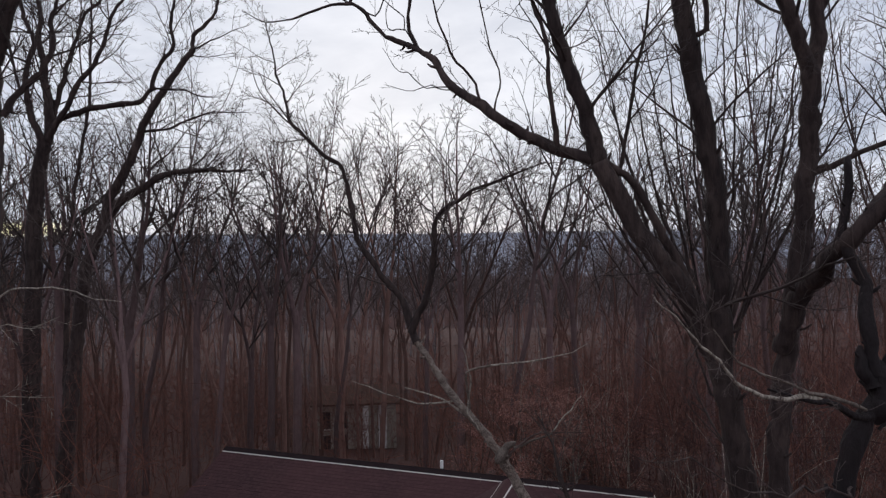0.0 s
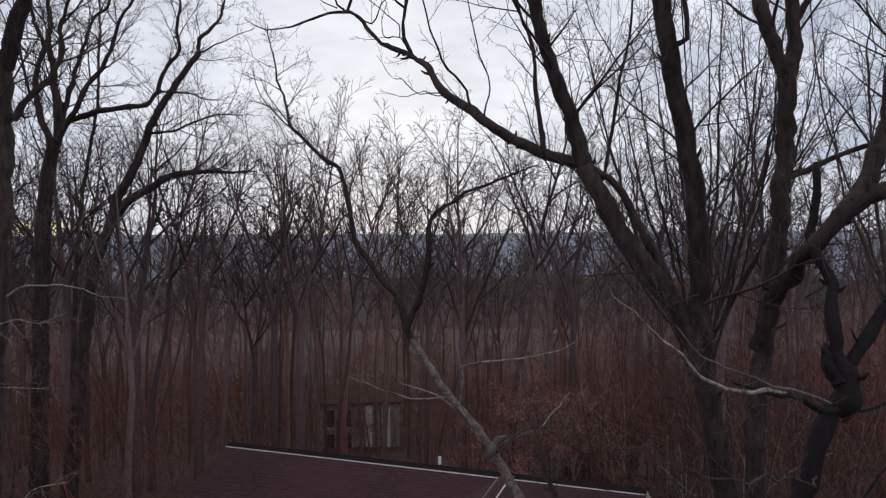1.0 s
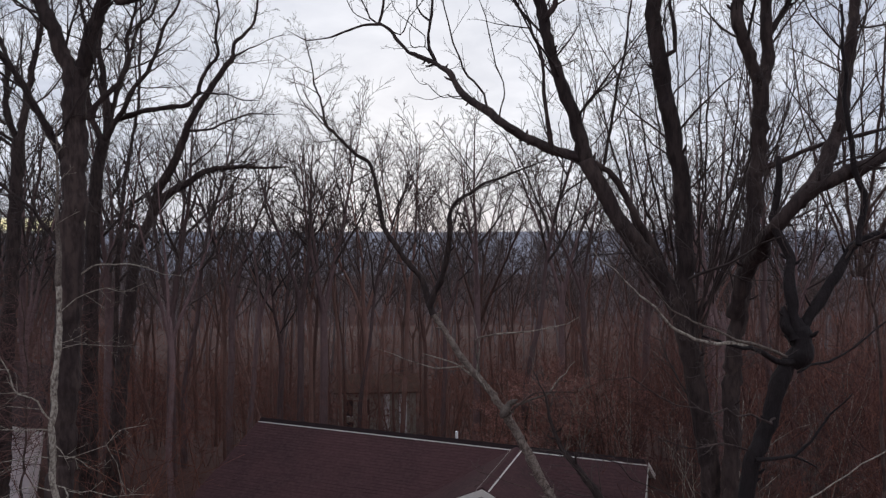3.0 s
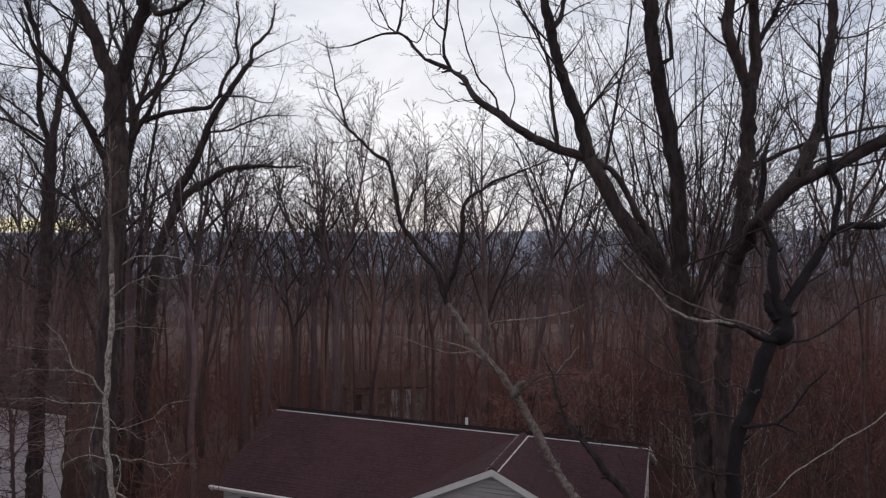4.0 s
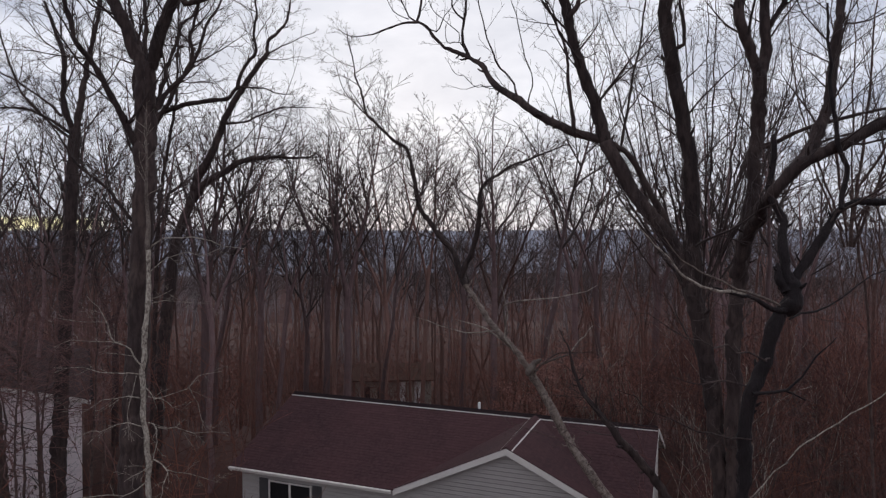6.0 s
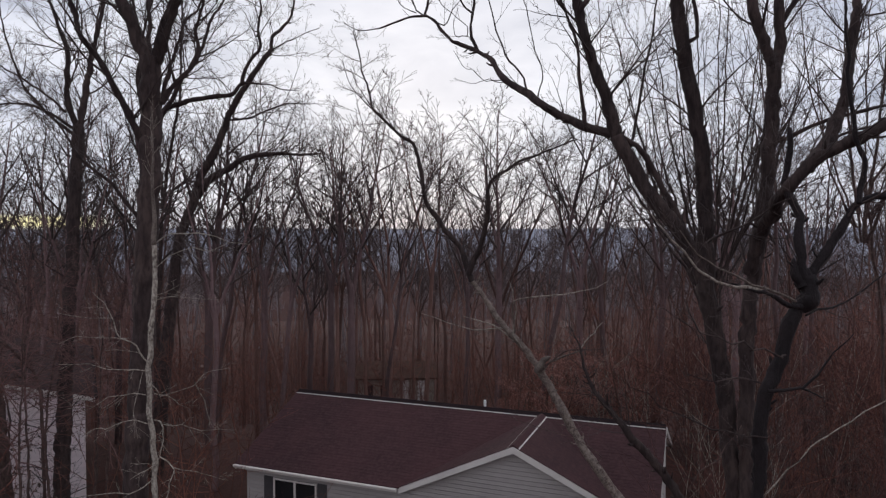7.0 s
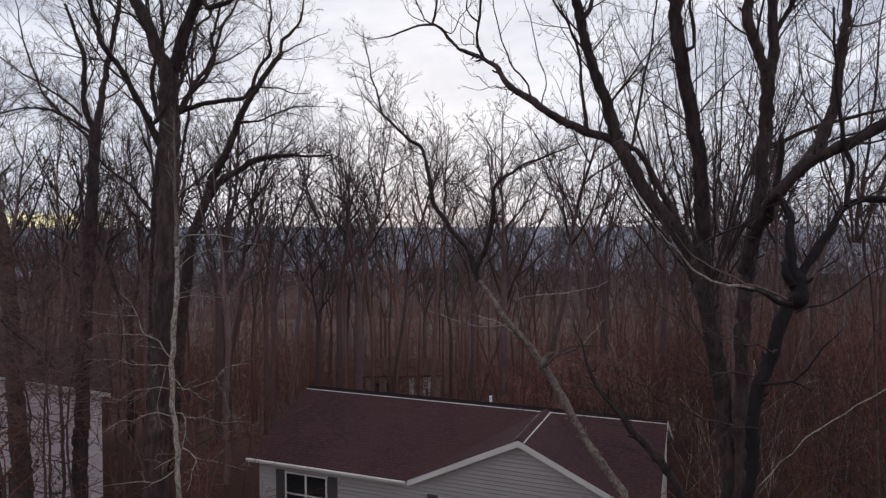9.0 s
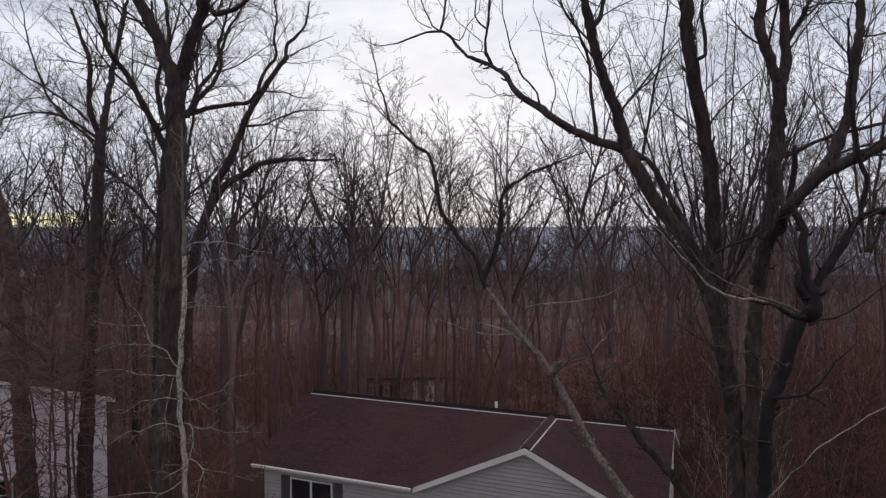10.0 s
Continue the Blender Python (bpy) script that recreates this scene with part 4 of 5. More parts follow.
def fork_oak():
    t = NearTree("tall bare oak with a stout forked trunk", BARK, 15)
    t.limb([(-12.45, 8.87, -0.4), (-12.34, 8.95, 4.02), (-12.26, 9.06, 6.79), (-12.13, 9.18, 9.85), (-12.04, 9.30, 12.90), (-12.06, 9.34, 14.59), (-12.06, 9.35, 15.76)], 0.32, 0.25, "trunk", sides=16)
    t.limb([(-12.07, 9.37, 15.51), (-12.54, 9.19, 16.65), (-12.93, 9.05, 17.50), (-13.36, 8.92, 19.00)], 0.189, 0.120, sides=12, sprouts=13, length=2.6, levels=4)
    t.limb([(-11.94, 9.41, 15.59), (-11.56, 9.41, 16.53), (-11.16, 9.41, 17.37), (-10.71, 9.38, 18.91)], 0.172, 0.112, sides=12, sprouts=13, length=2.6, levels=4)
    t.limb([(-12.15, 9.23, 13.35), (-12.48, 8.81, 14.53), (-12.84, 8.33, 15.65), (-13.03, 8.08, 16.11), (-13.27, 7.77, 17.67)], 0.103, 0.043, sprouts=14, length=2.4, levels=4)
    t.limb([(-11.78, 9.46, 14.52), (-11.44, 9.77, 15.24), (-11.15, 10.07, 15.90), (-11.32, 10.22, 16.72), (-10.97, 10.37, 17.84)], 0.069, 0.026, sprouts=15, length=2.0, levels=4)
    t.limb([(-11.30, 9.34, 17.44), (-11.05, 9.43, 17.40), (-10.84, 9.51, 17.16), (-10.46, 9.67, 17.25), (-10.04, 9.84, 17.49), (-9.80, 9.95, 17.79), (-9.62, 10.04, 18.40)], 0.075, 0.04, sprouts=6, length=1.2, levels=3)
    t.limb([(-12.07, 9.25, 11.20), (-12.94, 9.01, 12.36), (-13.78, 8.76, 13.03), (-14.52, 8.51, 14.19)], 0.060, 0.017, sprouts=13, length=2.0, levels=4)
    t.limb([(-12.10, 9.21, 10.72), (-11.87, 9.30, 10.89), (-11.58, 9.41, 11.09), (-11.23, 9.53, 11.15), (-10.82, 9.68, 11.15), (-10.30, 9.87, 10.96), (-9.56, 10.14, 10.84)], 0.022, 0.006, sprouts=6, length=0.5, levels=2, rise=0.0, bark=BARK_PALE)
    t.done()


def second_fork_tree():
    t = NearTree("bare tree with a narrow double fork behind the oak", BARK, 16)
    t.limb([(-21.4, 13.9, -0.3), (-21.34, 13.96, 0.82), (-21.16, 14.19, 7.06), (-20.98, 14.37, 11.49), (-20.84, 14.52, 15.3)], 0.30, 0.2, "trunk", sides=12, sprouts=4, after=0.7, length=2.0, levels=4)
    t.limb([(-20.86, 14.5, 15.1), (-21.21, 14.39, 16.15), (-21.26, 14.42, 18.14), (-21.95, 14.19, 20.2)], 0.13, 0.05, sprouts=12, length=2.6, levels=4)
    t.limb([(-20.82, 14.53, 15.1), (-20.5, 14.7, 17.03), (-20.3, 14.81, 18.36), (-19.8, 15.05, 20.8)], 0.14, 0.06, sprouts=12, length=2.6, levels=4)
    t.limb([(-21.47, 14.88, 15.22), (-22.09, 14.43, 15.78), (-22.74, 13.96, 16.13), (-23.18, 13.57, 16.14), (-24.00, 13.23, 15.99), (-24.31, 12.89, 15.84), (-25.22, 12.30, 15.59)], 0.06, 0.014, sprouts=16, length=2.0, levels=4)
    t.limb([(-21.43, 14.89, 14.99), (-22.30, 14.34, 15.82), (-22.85, 13.93, 16.69), (-23.18, 13.60, 17.76), (-23.50, 13.51, 19.31), (-23.62, 13.28, 20.79)], 0.06, 0.014, sprouts=16, length=2.0, levels=4)
    t.limb([(-21.81, 14.76, 15.90), (-22.88, 14.57, 16.81), (-24.13, 14.29, 17.54), (-25.61, 13.93, 18.52), (-26.90, 13.65, 19.51)], 0.05, 0.012, sprouts=14, length=1.8, levels=4)
    t.done()


def broad_crowned_tree():
    t = NearTree("broad-crowned bare tree with many crooked limbs", BARK, 61)
    t.limb([(-20.56, 16.92, -0.4), (-20.46, 17.05, 6.58), (-20.37, 17.16, 11.81), (-20.27, 17.22, 13.62), (-20.13, 17.28, 14.83), (-19.92, 17.37, 15.69)], 0.34, 0.22, "trunk", sides=12)
    t.limb([(-19.86, 17.31, 15.38), (-20.21, 17.07, 16.3), (-20.4, 17.02, 17.4), (-20.32, 17.06, 18.2), (-20.07, 17.15, 18.99), (-20.31, 17.08, 19.49), (-20.54, 17.01, 20.09), (-20.65, 16.99, 21.19)], 0.13, 0.05, sprouts=16, length=2.0, levels=4)
    t.limb([(-20.17, 16.9, 18.24), (-20.51, 16.78, 18.38), (-20.92, 16.64, 18.54), (-21.26, 16.52, 18.65), (-21.76, 16.35, 18.95)], 0.04, 0.012, sprouts=7, length=1.2, levels=3)
    t.limb([(-19.97, 17.46, 15.5), (-19.91, 17.49, 16.15), (-19.93, 17.49, 16.86), (-20.06, 17.46, 17.87), (-20.09, 17.46, 18.47), (-20.25, 17.41, 19.08), (-20.17, 17.45, 19.89), (-20.24, 17.44, 20.7), (-20.35, 17.42, 21.91)], 0.17, 0.05, sprouts=16, length=2.2, levels=4)
    t.limb([(-20.0, 17.5, 15.6), (-19.9, 17.82, 17.12), (-19.65, 17.92, 17.94), (-19.45, 18.0, 18.65), (-19.16, 18.11, 19.46), (-18.96, 18.19, 20.18), (-18.48, 18.37, 20.58), (-18.19, 18.48, 21.4)], 0.11, 0.035, sprouts=16, length=2.0, levels=4)
    t.limb([(-19.8, 17.3, 15.6), (-18.87, 17.33, 16.75), (-18.5, 17.47, 17.54), (-18.03, 17.64, 18.12), (-17.78, 17.73, 18.72), (-17.56, 17.82, 19.31), (-17.46, 17.86, 19.7), (-17.27, 17.93, 20.1), (-16.9, 18.07, 20.59), (-16.71, 18.15, 21.47)], 0.11, 0.035, sprouts=16, length=2.0, levels=4)
    t.limb([(-19.85, 17.4, 15.7), (-19.63, 17.48, 16.13), (-19.4, 17.56, 16.39), (-18.64, 17.83, 16.66), (-17.88, 18.09, 16.76), (-16.84, 18.46, 16.93), (-16.51, 18.58, 17.31), (-16.32, 18.65, 17.41)], 0.12, 0.075, sprouts=6, length=1.6, levels=3)
    t.limb([(-16.44, 18.61, 17.35), (-16.28, 18.67, 18.01), (-15.98, 18.78, 18.51), (-15.67, 18.89, 18.91), (-15.8, 18.86, 19.62), (-15.74, 18.89, 20.22), (-15.78, 18.89, 21.23)], 0.08, 0.035, sprouts=11, length=1.6, levels=4)
    t.limb([(-16.36, 18.65, 17.39), (-15.41, 18.96, 17.3), (-14.65, 19.22, 17.03), (-14.18, 19.39, 17.07)], 0.04, 0.014, sprouts=7, length=1.2, levels=3)
    t.done()


def slanting_tree():
    t = NearTree("slanting bare tree in the wood's edge", BARK, 17)
    t.limb([(-22.43, 19.64, -0.67), (-21.87, 19.93, 5.84), (-21.32, 20.2, 10.86), (-20.78, 20.41, 12.45), (-20.34, 20.58, 13.82), (-19.84, 20.77, 14.77), (-19.36, 20.95, 15.86), (-19.1, 21.06, 16.66), (-18.78, 21.18, 17.34), (-18.36, 21.33, 18.02), (-17.84, 21.53, 18.82), (-17.28, 21.73, 19.55)], 0.36, 0.11, "trunk", sides=12, sprouts=14, after=0.6, length=2.4, levels=4)
    t.limb([(-20.56, 20.5, 12.9), (-20.12, 20.66, 13.54), (-19.58, 20.85, 13.92), (-18.72, 21.16, 14.49), (-18.07, 21.39, 14.78), (-17.21, 21.69, 14.86), (-16.13, 22.06, 14.83), (-15.01, 22.45, 14.84)], 0.2, 0.03, sprouts=22, length=2.2, levels=4, rise=0.09)
    t.limb([(-17.35, 21.70, 19.4), (-17.15, 21.79, 20.3), (-16.72, 21.95, 20.75), (-16.37, 22.08, 21.27), (-16.19, 22.15, 22.23)], 0.10, 0.03, sprouts=9, length=1.4, levels=4)
    t.limb([(-17.7, 21.58, 19.0), (-17.15, 21.78, 19.73), (-16.33, 22.07, 20.09), (-15.68, 22.3, 20.4), (-15.12, 22.5, 20.62)], 0.05, 0.010, sprouts=9, length=1.0, levels=3)
    t.limb([(-19.1, 21.05, 16.43), (-18.28, 21.34, 16.49), (-17.42, 21.65, 16.87), (-16.55, 21.95, 17.16), (-15.26, 22.4, 17.15)], 0.06, 0.014, sprouts=16, length=1.8, levels=4)
    t.done()


def straight_tree():
    t = NearTree("straight slender bare tree behind the broad crown", BARK, 62)
    t.limb([(-24.12, 21.39, -0.4), (-23.95, 21.57, 7.8), (-23.82, 21.67, 11.76), (-23.6, 21.78, 13.98), (-23.25, 21.94, 16.2), (-22.94, 22.07, 17.93), (-22.89, 22.12, 20.15), (-22.83, 22.17, 22.37), (-22.87, 22.18, 24.1)], 0.14, 0.04, "trunk", sprouts=26, after=0.5, length=2.2, levels=4)
    t.done()


def pale_sapling():
    t = NearTree("slim pale-barked sapling with spreading lichened branches", BARK_PALE, 18, twig=BARK_PALE)
    t.limb([(-8.5, 6.2, -0.3), (-8.97, 6.31, 5.52), (-9.01, 6.32, 6.60), (-9.09, 6.30, 7.21), (-9.12, 6.31, 7.69), (-9.10, 6.32, 8.05), (-9.15, 6.31, 8.39)], 0.058, 0.054, "trunk")
    t.limb([(-9.15, 6.31, 8.39), (-9.10, 6.34, 8.65), (-9.08, 6.35, 9.02), (-9.06, 6.38, 9.62), (-9.04, 6.40, 10.34), (-9.06, 6.41, 10.94)], 0.054, 0.048, "upper_trunk", label="pale lichened upper trunk")
    t.limb([(-9.06, 6.41, 10.88), (-9.10, 6.43, 11.55), (-9.15, 6.46, 12.27), (-9.18, 6.49, 13.00), (-9.21, 6.53, 13.73)], 0.050, 0.010, "leader", sprouts=9, after=0.4, length=0.8, levels=2, rise=0.02, bark=BARK_LEAN)
    t.limb([(-9.05, 6.33, 7.33), (-8.91, 6.34, 7.31), (-8.81, 6.33, 7.21), (-8.76, 6.31, 7.00), (-8.77, 6.25, 6.78), (-8.77, 6.20, 6.61)], 0.015, 0.009, sprouts=5, length=0.45, levels=2, rise=-0.01, sides=5, angle=50)
    t.limb([(-8.92, 6.36, 6.58), (-8.72, 6.39, 6.52), (-8.59, 6.40, 6.39), (-8.59, 6.35, 6.17), (-8.61, 6.30, 5.94), (-8.67, 6.22, 5.72)], 0.014, 0.007, sprouts=5, length=0.45, levels=2, rise=-0.01, sides=5, angle=50)
    t.limb([(-8.91, 6.36, 6.57), (-8.95, 6.26, 6.45), (-9.04, 6.14, 6.36), (-9.12, 6.03, 6.32), (-9.22, 5.90, 6.23)], 0.011, 0.004, sprouts=5, length=0.45, levels=2, rise=-0.01, sides=5, angle=50)
    t.limb([(-9.04, 6.30, 6.12), (-9.12, 6.16, 6.02), (-9.24, 6.00, 5.98), (-9.50, 5.79, 6.00), (-9.85, 5.54, 5.92), (-10.42, 5.20, 5.87)], 0.013, 0.004, sprouts=5, length=0.45, levels=2, rise=-0.01, sides=5, angle=50)
    t.limb([(-8.65, 6.46, 6.36), (-8.56, 6.58, 6.27), (-8.44, 6.71, 6.21), (-8.21, 6.88, 6.10), (-7.80, 7.12, 5.98)], 0.009, 0.003, sprouts=5, length=0.45, levels=2, rise=-0.01, sides=5, angle=50)
    t.limb([(-9.11, 6.30, 7.24), (-9.27, 6.13, 7.33), (-9.47, 5.94, 7.36), (-9.72, 5.73, 7.27), (-9.91, 5.54, 7.15), (-10.10, 5.35, 7.03)], 0.012, 0.003, sprouts=5, length=0.45, levels=2, rise=-0.01, sides=5, angle=50)
    t.limb([(-9.10, 6.32, 7.87), (-8.85, 6.50, 7.79), (-8.67, 6.65, 7.62), (-8.56, 6.77, 7.54), (-8.49, 6.87, 7.39)], 0.012, 0.003, sprouts=5, length=0.45, levels=2, rise=-0.01, sides=5, angle=50)
    t.limb([(-9.11, 6.31, 7.82), (-9.26, 6.12, 7.89), (-9.39, 5.94, 7.85), (-9.57, 5.74, 7.83), (-9.74, 5.54, 7.75), (-10.13, 5.25, 7.72)], 0.012, 0.003, sprouts=5, length=0.45, levels=2, rise=-0.01, sides=5, angle=50)
    t.limb([(-9.25, 6.27, 8.29), (-9.25, 6.19, 7.95), (-9.24, 6.11, 7.61), (-9.17, 6.05, 7.00)], 0.009, 0.003, sprouts=5, length=0.45, levels=2, rise=-0.01, sides=5, angle=50)
    t.limb([(-9.14, 6.31, 8.49), (-9.34, 6.14, 8.91), (-9.54, 5.96, 9.17), (-9.61, 5.83, 9.48), (-9.66, 5.71, 9.73), (-9.77, 5.56, 9.97)], 0.018, 0.006, sprouts=5, length=0.45, levels=2, rise=-0.01, sides=5, angle=50)
    t.limb([(-9.84, 6.06, 9.40), (-10.01, 5.91, 9.39), (-10.13, 5.78, 9.40), (-10.35, 5.61, 9.47), (-10.61, 5.42, 9.57)], 0.008, 0.003, sprouts=5, length=0.45, levels=2, rise=-0.01, sides=5, angle=50)
    t.limb([(-9.51, 6.18, 8.99), (-9.67, 6.01, 9.00), (-9.81, 5.84, 9.02), (-10.17, 5.59, 9.09), (-10.47, 5.36, 8.95)], 0.009, 0.003, sprouts=5, length=0.45, levels=2, rise=-0.01, sides=5, angle=50)
    t.limb([(-9.17, 6.30, 8.32), (-9.32, 6.11, 8.41), (-9.45, 5.93, 8.46), (-9.74, 5.69, 8.51), (-10.02, 5.45, 8.56), (-10.29, 5.21, 8.58)], 0.012, 0.003, sprouts=5, length=0.45, levels=2, rise=-0.01, sides=5, angle=50)
    t.limb([(-8.87, 6.40, 7.24), (-8.58, 6.62, 7.12), (-8.31, 6.83, 7.05), (-8.03, 7.05, 7.02), (-7.75, 7.27, 7.00)], 0.010, 0.003, sprouts=5, length=0.45, levels=2, rise=-0.01, sides=5, angle=50)
    t.limb([(-9.03, 6.41, 10.41), (-8.88, 6.58, 10.60), (-8.67, 6.78, 10.69), (-8.29, 7.04, 10.75), (-7.89, 7.31, 10.93)], 0.012, 0.004, sprouts=5, length=0.45, levels=2, rise=-0.01, sides=5, angle=50)
    t.limb([(-9.04, 6.39, 9.76), (-8.90, 6.59, 9.77), (-8.60, 6.85, 9.74), (-8.00, 7.24, 9.73)], 0.008, 0.003, sprouts=5, length=0.45, levels=2, rise=-0.01, sides=5, angle=50)
    t.limb([(-8.27, 6.66, 8.11), (-8.20, 6.72, 7.74), (-8.14, 6.78, 7.48), (-8.05, 6.86, 7.27), (-7.92, 6.95, 7.10), (-7.97, 6.97, 6.84)], 0.007, 0.003, sprouts=5, length=0.45, levels=2, rise=-0.01, sides=5, angle=50)
    t.limb([(-9.07, 6.33, 8.05), (-8.84, 6.49, 7.85), (-8.60, 6.65, 7.96), (-8.39, 6.80, 8.07), (-8.12, 6.98, 8.21), (-7.81, 7.17, 8.32)], 0.009, 0.004, sprouts=5, length=0.45, levels=2, rise=-0.01, sides=5, angle=50)
    t.limb([(-9.04, 6.39, 9.86), (-8.91, 6.52, 9.91), (-8.79, 6.64, 9.99), (-8.72, 6.74, 10.06)], 0.008, 0.003, sprouts=5, length=0.45, levels=2, rise=-0.01, sides=5, angle=50)
    t.done("fine pale twigs")


def fan_tree(stem, middle, spread, low, high, shoots, seed, stout=0.10, bark=BARK):
    """Many straight upright shoots from one stool."""
    t = NearTree("many-stemmed tree with a fan of straight upright shoots", bark, seed)
    t.limb(stem, stout, stout * 0.8, "trunk")
    rng, head = t.rng, Vector(stem[-1])
    for k in range(shoots):
        s = -1 + 2 * k / (shoots - 1) + rng.uniform(-0.06, 0.06)
        tip = Vector((middle + spread * s, head.y + rng.uniform(-0.8, 1.2), rng.uniform(low, high) - 1.3 * abs(s)))
        foot = head + Vector((0.15 * s, 0, -rng.uniform(0.1, 1.4)))
        mid = foot.lerp(tip, 0.45) + Vector((0.30 * s, 0, -0.15))
        t.limb([foot, mid, tip], rng.uniform(0.022, 0.042), 0.007, "shoot", sprouts=10, after=0.25, length=1.5, levels=3, rise=0.10, sides=6, angle=26)
    t.done()


def fans():
    fan_tree([(2.3, 13.4, -0.3), (2.0, 13.5, 5), (1.5, 13.5, 10.2)], 1.25, 2.7, 15.6, 19.0, 20, 19)
    fan_tree([(5.5, 14.1, -0.3), (5.38, 14.09, 5.09), (5.24, 14.11, 9.05), (5.00, 14.05, 11.04), (4.85, 14.02, 12.16)], 5.3, 1.9, 16.0, 19.5, 10, 24, 0.035, BARK_MID)
    fan_tree([(7.6, 16.0, -0.3), (7.4, 16.0, 5.0), (7.2, 16.0, 11.0)], 7.4, 2.0, 16.0, 19.5, 6, 25, 0.05, BARK_MID)


def pale_leaner():
    t = NearTree("thin pale sapling leaning out of the thicket", BARK_PALE, 20)
    t.limb([(1.9, 12.3, -0.3), (2.0, 12.3, 3.0), (2.5, 12.5, 4.9), (3.24, 12.83, 5.78), (3.86, 13.09, 6.41), (4.62, 13.52, 6.85), (5.47, 13.87, 7.41), (6.49, 14.3, 8.32)], 0.019, 0.012, "trunk", sprouts=10, after=0.35, length=0.8, levels=2, rise=0.02)
    t.done()


def side_trees():
    """Slim trunks in front of the neighbour's wall."""
    for seed, pts, r in ((41, [(-22.13, 12.43, -0.3), (-22.38, 12.48, 0.99), (-22.50, 12.47, 2.38), (-22.63, 12.45, 4.09), (-22.73, 12.45, 5.58), (-22.87, 12.46, 8.35), (-23.11, 12.41, 10.70), (-23.46, 12.31, 12.19), (-23.92, 12.16, 13.90), (-24.23, 12.08, 15.82)], 0.36),
                         (42, [(-20.3, 10.2, -0.3), (-20.11, 12.32, 1.61), (-20.2, 12.36, 4.92), (-20.46, 12.3, 6.36), (-20.9, 9.9, 9.0)], 0.07)):
        t = NearTree("slim bare tree before the neighbour's pale wall", BARK_MID, seed)
        t.limb(pts, r, r * 0.55, "trunk", sprouts=44, after=0.05, length=1.8, levels=3, rise=0.01, angle=70)
        t.done()


def twiggy_trees():
    """Small trees with level purple-brown branches that veil the neighbour's house."""
    for seed, u, v, h in ((51, 19.5, -9.9, 10.2), (52, 21.5, -13.2, 10.8), (53, 24.5, -12.2, 9.8), (54, 18.0, -11.2, 9.0), (55, 24.0, -15.5, 11.0), (56, 27.0, -13.0, 10.4), (58, 20.5, -11.8, 10.0)):
        t = NearTree("small bare tree with level purple-brown branches", BARK_MID, seed, twig=TWIG_PURPLE)
        p = plan(u, v)
        z = ground_height(p.x, p.y)
        pts = [(p.x + t.rng.uniform(-0.2, 0.2), p.y + t.rng.uniform(-0.2, 0.2), z - 0.3 + (h + 0.3) * k / 5) for k in range(6)]
        t.limb(pts, 0.055, 0.012, "trunk", sprouts=50, after=0.56, length=2.5, levels=3, rise=0.0, angle=78, sides=7)
        t.done("fine purple-brown twigs")


def thicket():
    """Bare many-stemmed shrubs behind the brown-roofed house and beside it."""
    for k, (u, v, h) in enumerate(((31.0, 3.4, 5.2), (31.5, 5.6, 6.0), (32.2, 7.6, 5.4), (30.6, 8.8, 6.2), (33.0, 1.6, 4.8), (27.5, 10.6, 5.5), (24.5, 11.8, 5.0), (21.5, 10.5, 5.5), (23.5, 14.0, 6.0), (20.0, 13.0, 5.6), (26.5, 16.0, 6.2), (29.0, 13.5, 6.0))):
        # shrubs on the right take the dark twig colour in place of crown shade
        t = NearTree("bare many-stemmed shrub with twiggy grey-brown shoots", BARK_MID, 200 + k, "shrub", twig=TWIG if v > 9.5 else BRUSH)
        tagged(t.root, category="shrub", group="bare shrubs of the thicket")
        p = plan(u, v)
        z = ground_height(p.x, p.y)
        for s in range(7):
            a = s * 0.9 + t.rng.uniform(-0.3, 0.3)
            out = Vector((math.cos(a), math.sin(a), 0)) * t.rng.uniform(0.5, 1.7)
            foot = Vector((p.x, p.y, z - 0.1)) + out * 0.1
            tip = Vector((p.x, p.y, z)) + out + Vector((0, 0, h * t.rng.uniform(0.7, 1.05)))
            t.limb([foot, foot.lerp(tip, 0.5) - out * 0.15, tip], t.rng.uniform(0.018, 0.032), 0.006, "stem", sprouts=9, after=0.2, length=1.2, levels=3, rise=0.03, sides=5)
        t.done()


for build in (thicket, twiggy_trees, fans, pale_leaner, side_trees, many_stemmed_oak, knotty_tree, leaning_tree, dark_branch_tree, fork_oak, second_fork_tree, broad_crowned_tree, slanting_tree, straight_tree, pale_sapling):
    build()


# ---- the wood behind ----
WOODS = dict(levels=4, step=[1.2, 0.8, 0.7, 0.6, 0.6], tip=[0.12, 0.25, 0.35, 0.5, 0.6], wiggle=[0.055, 0.12, 0.13, 0.12, 0.1], rise=[0.05, 0.10, 0.09, 0.08, 0.08],
             count=[9, 5, 4, 2], angle=[36, 36, 38, 38], ratio=[0.5, 0.55, 0.6, 0.6], thin=[0.5, 0.5, 0.5, 0.6], least=0.008, sides=(7, 5, 3, 3, 3), bark=BARK_WOODS, twig=TWIG)
WOODS["from"] = [0.52, 0.15, 0.2, 0.2]
LEAN = dict(WOODS, levels=3, count=[9, 5, 5], step=[1.8, 1.2, 1.1, 1.0], least=0.014, sides=(6, 4, 3, 3, 3), bark=BARK_HAZED, twig=TWIG_HAZED)


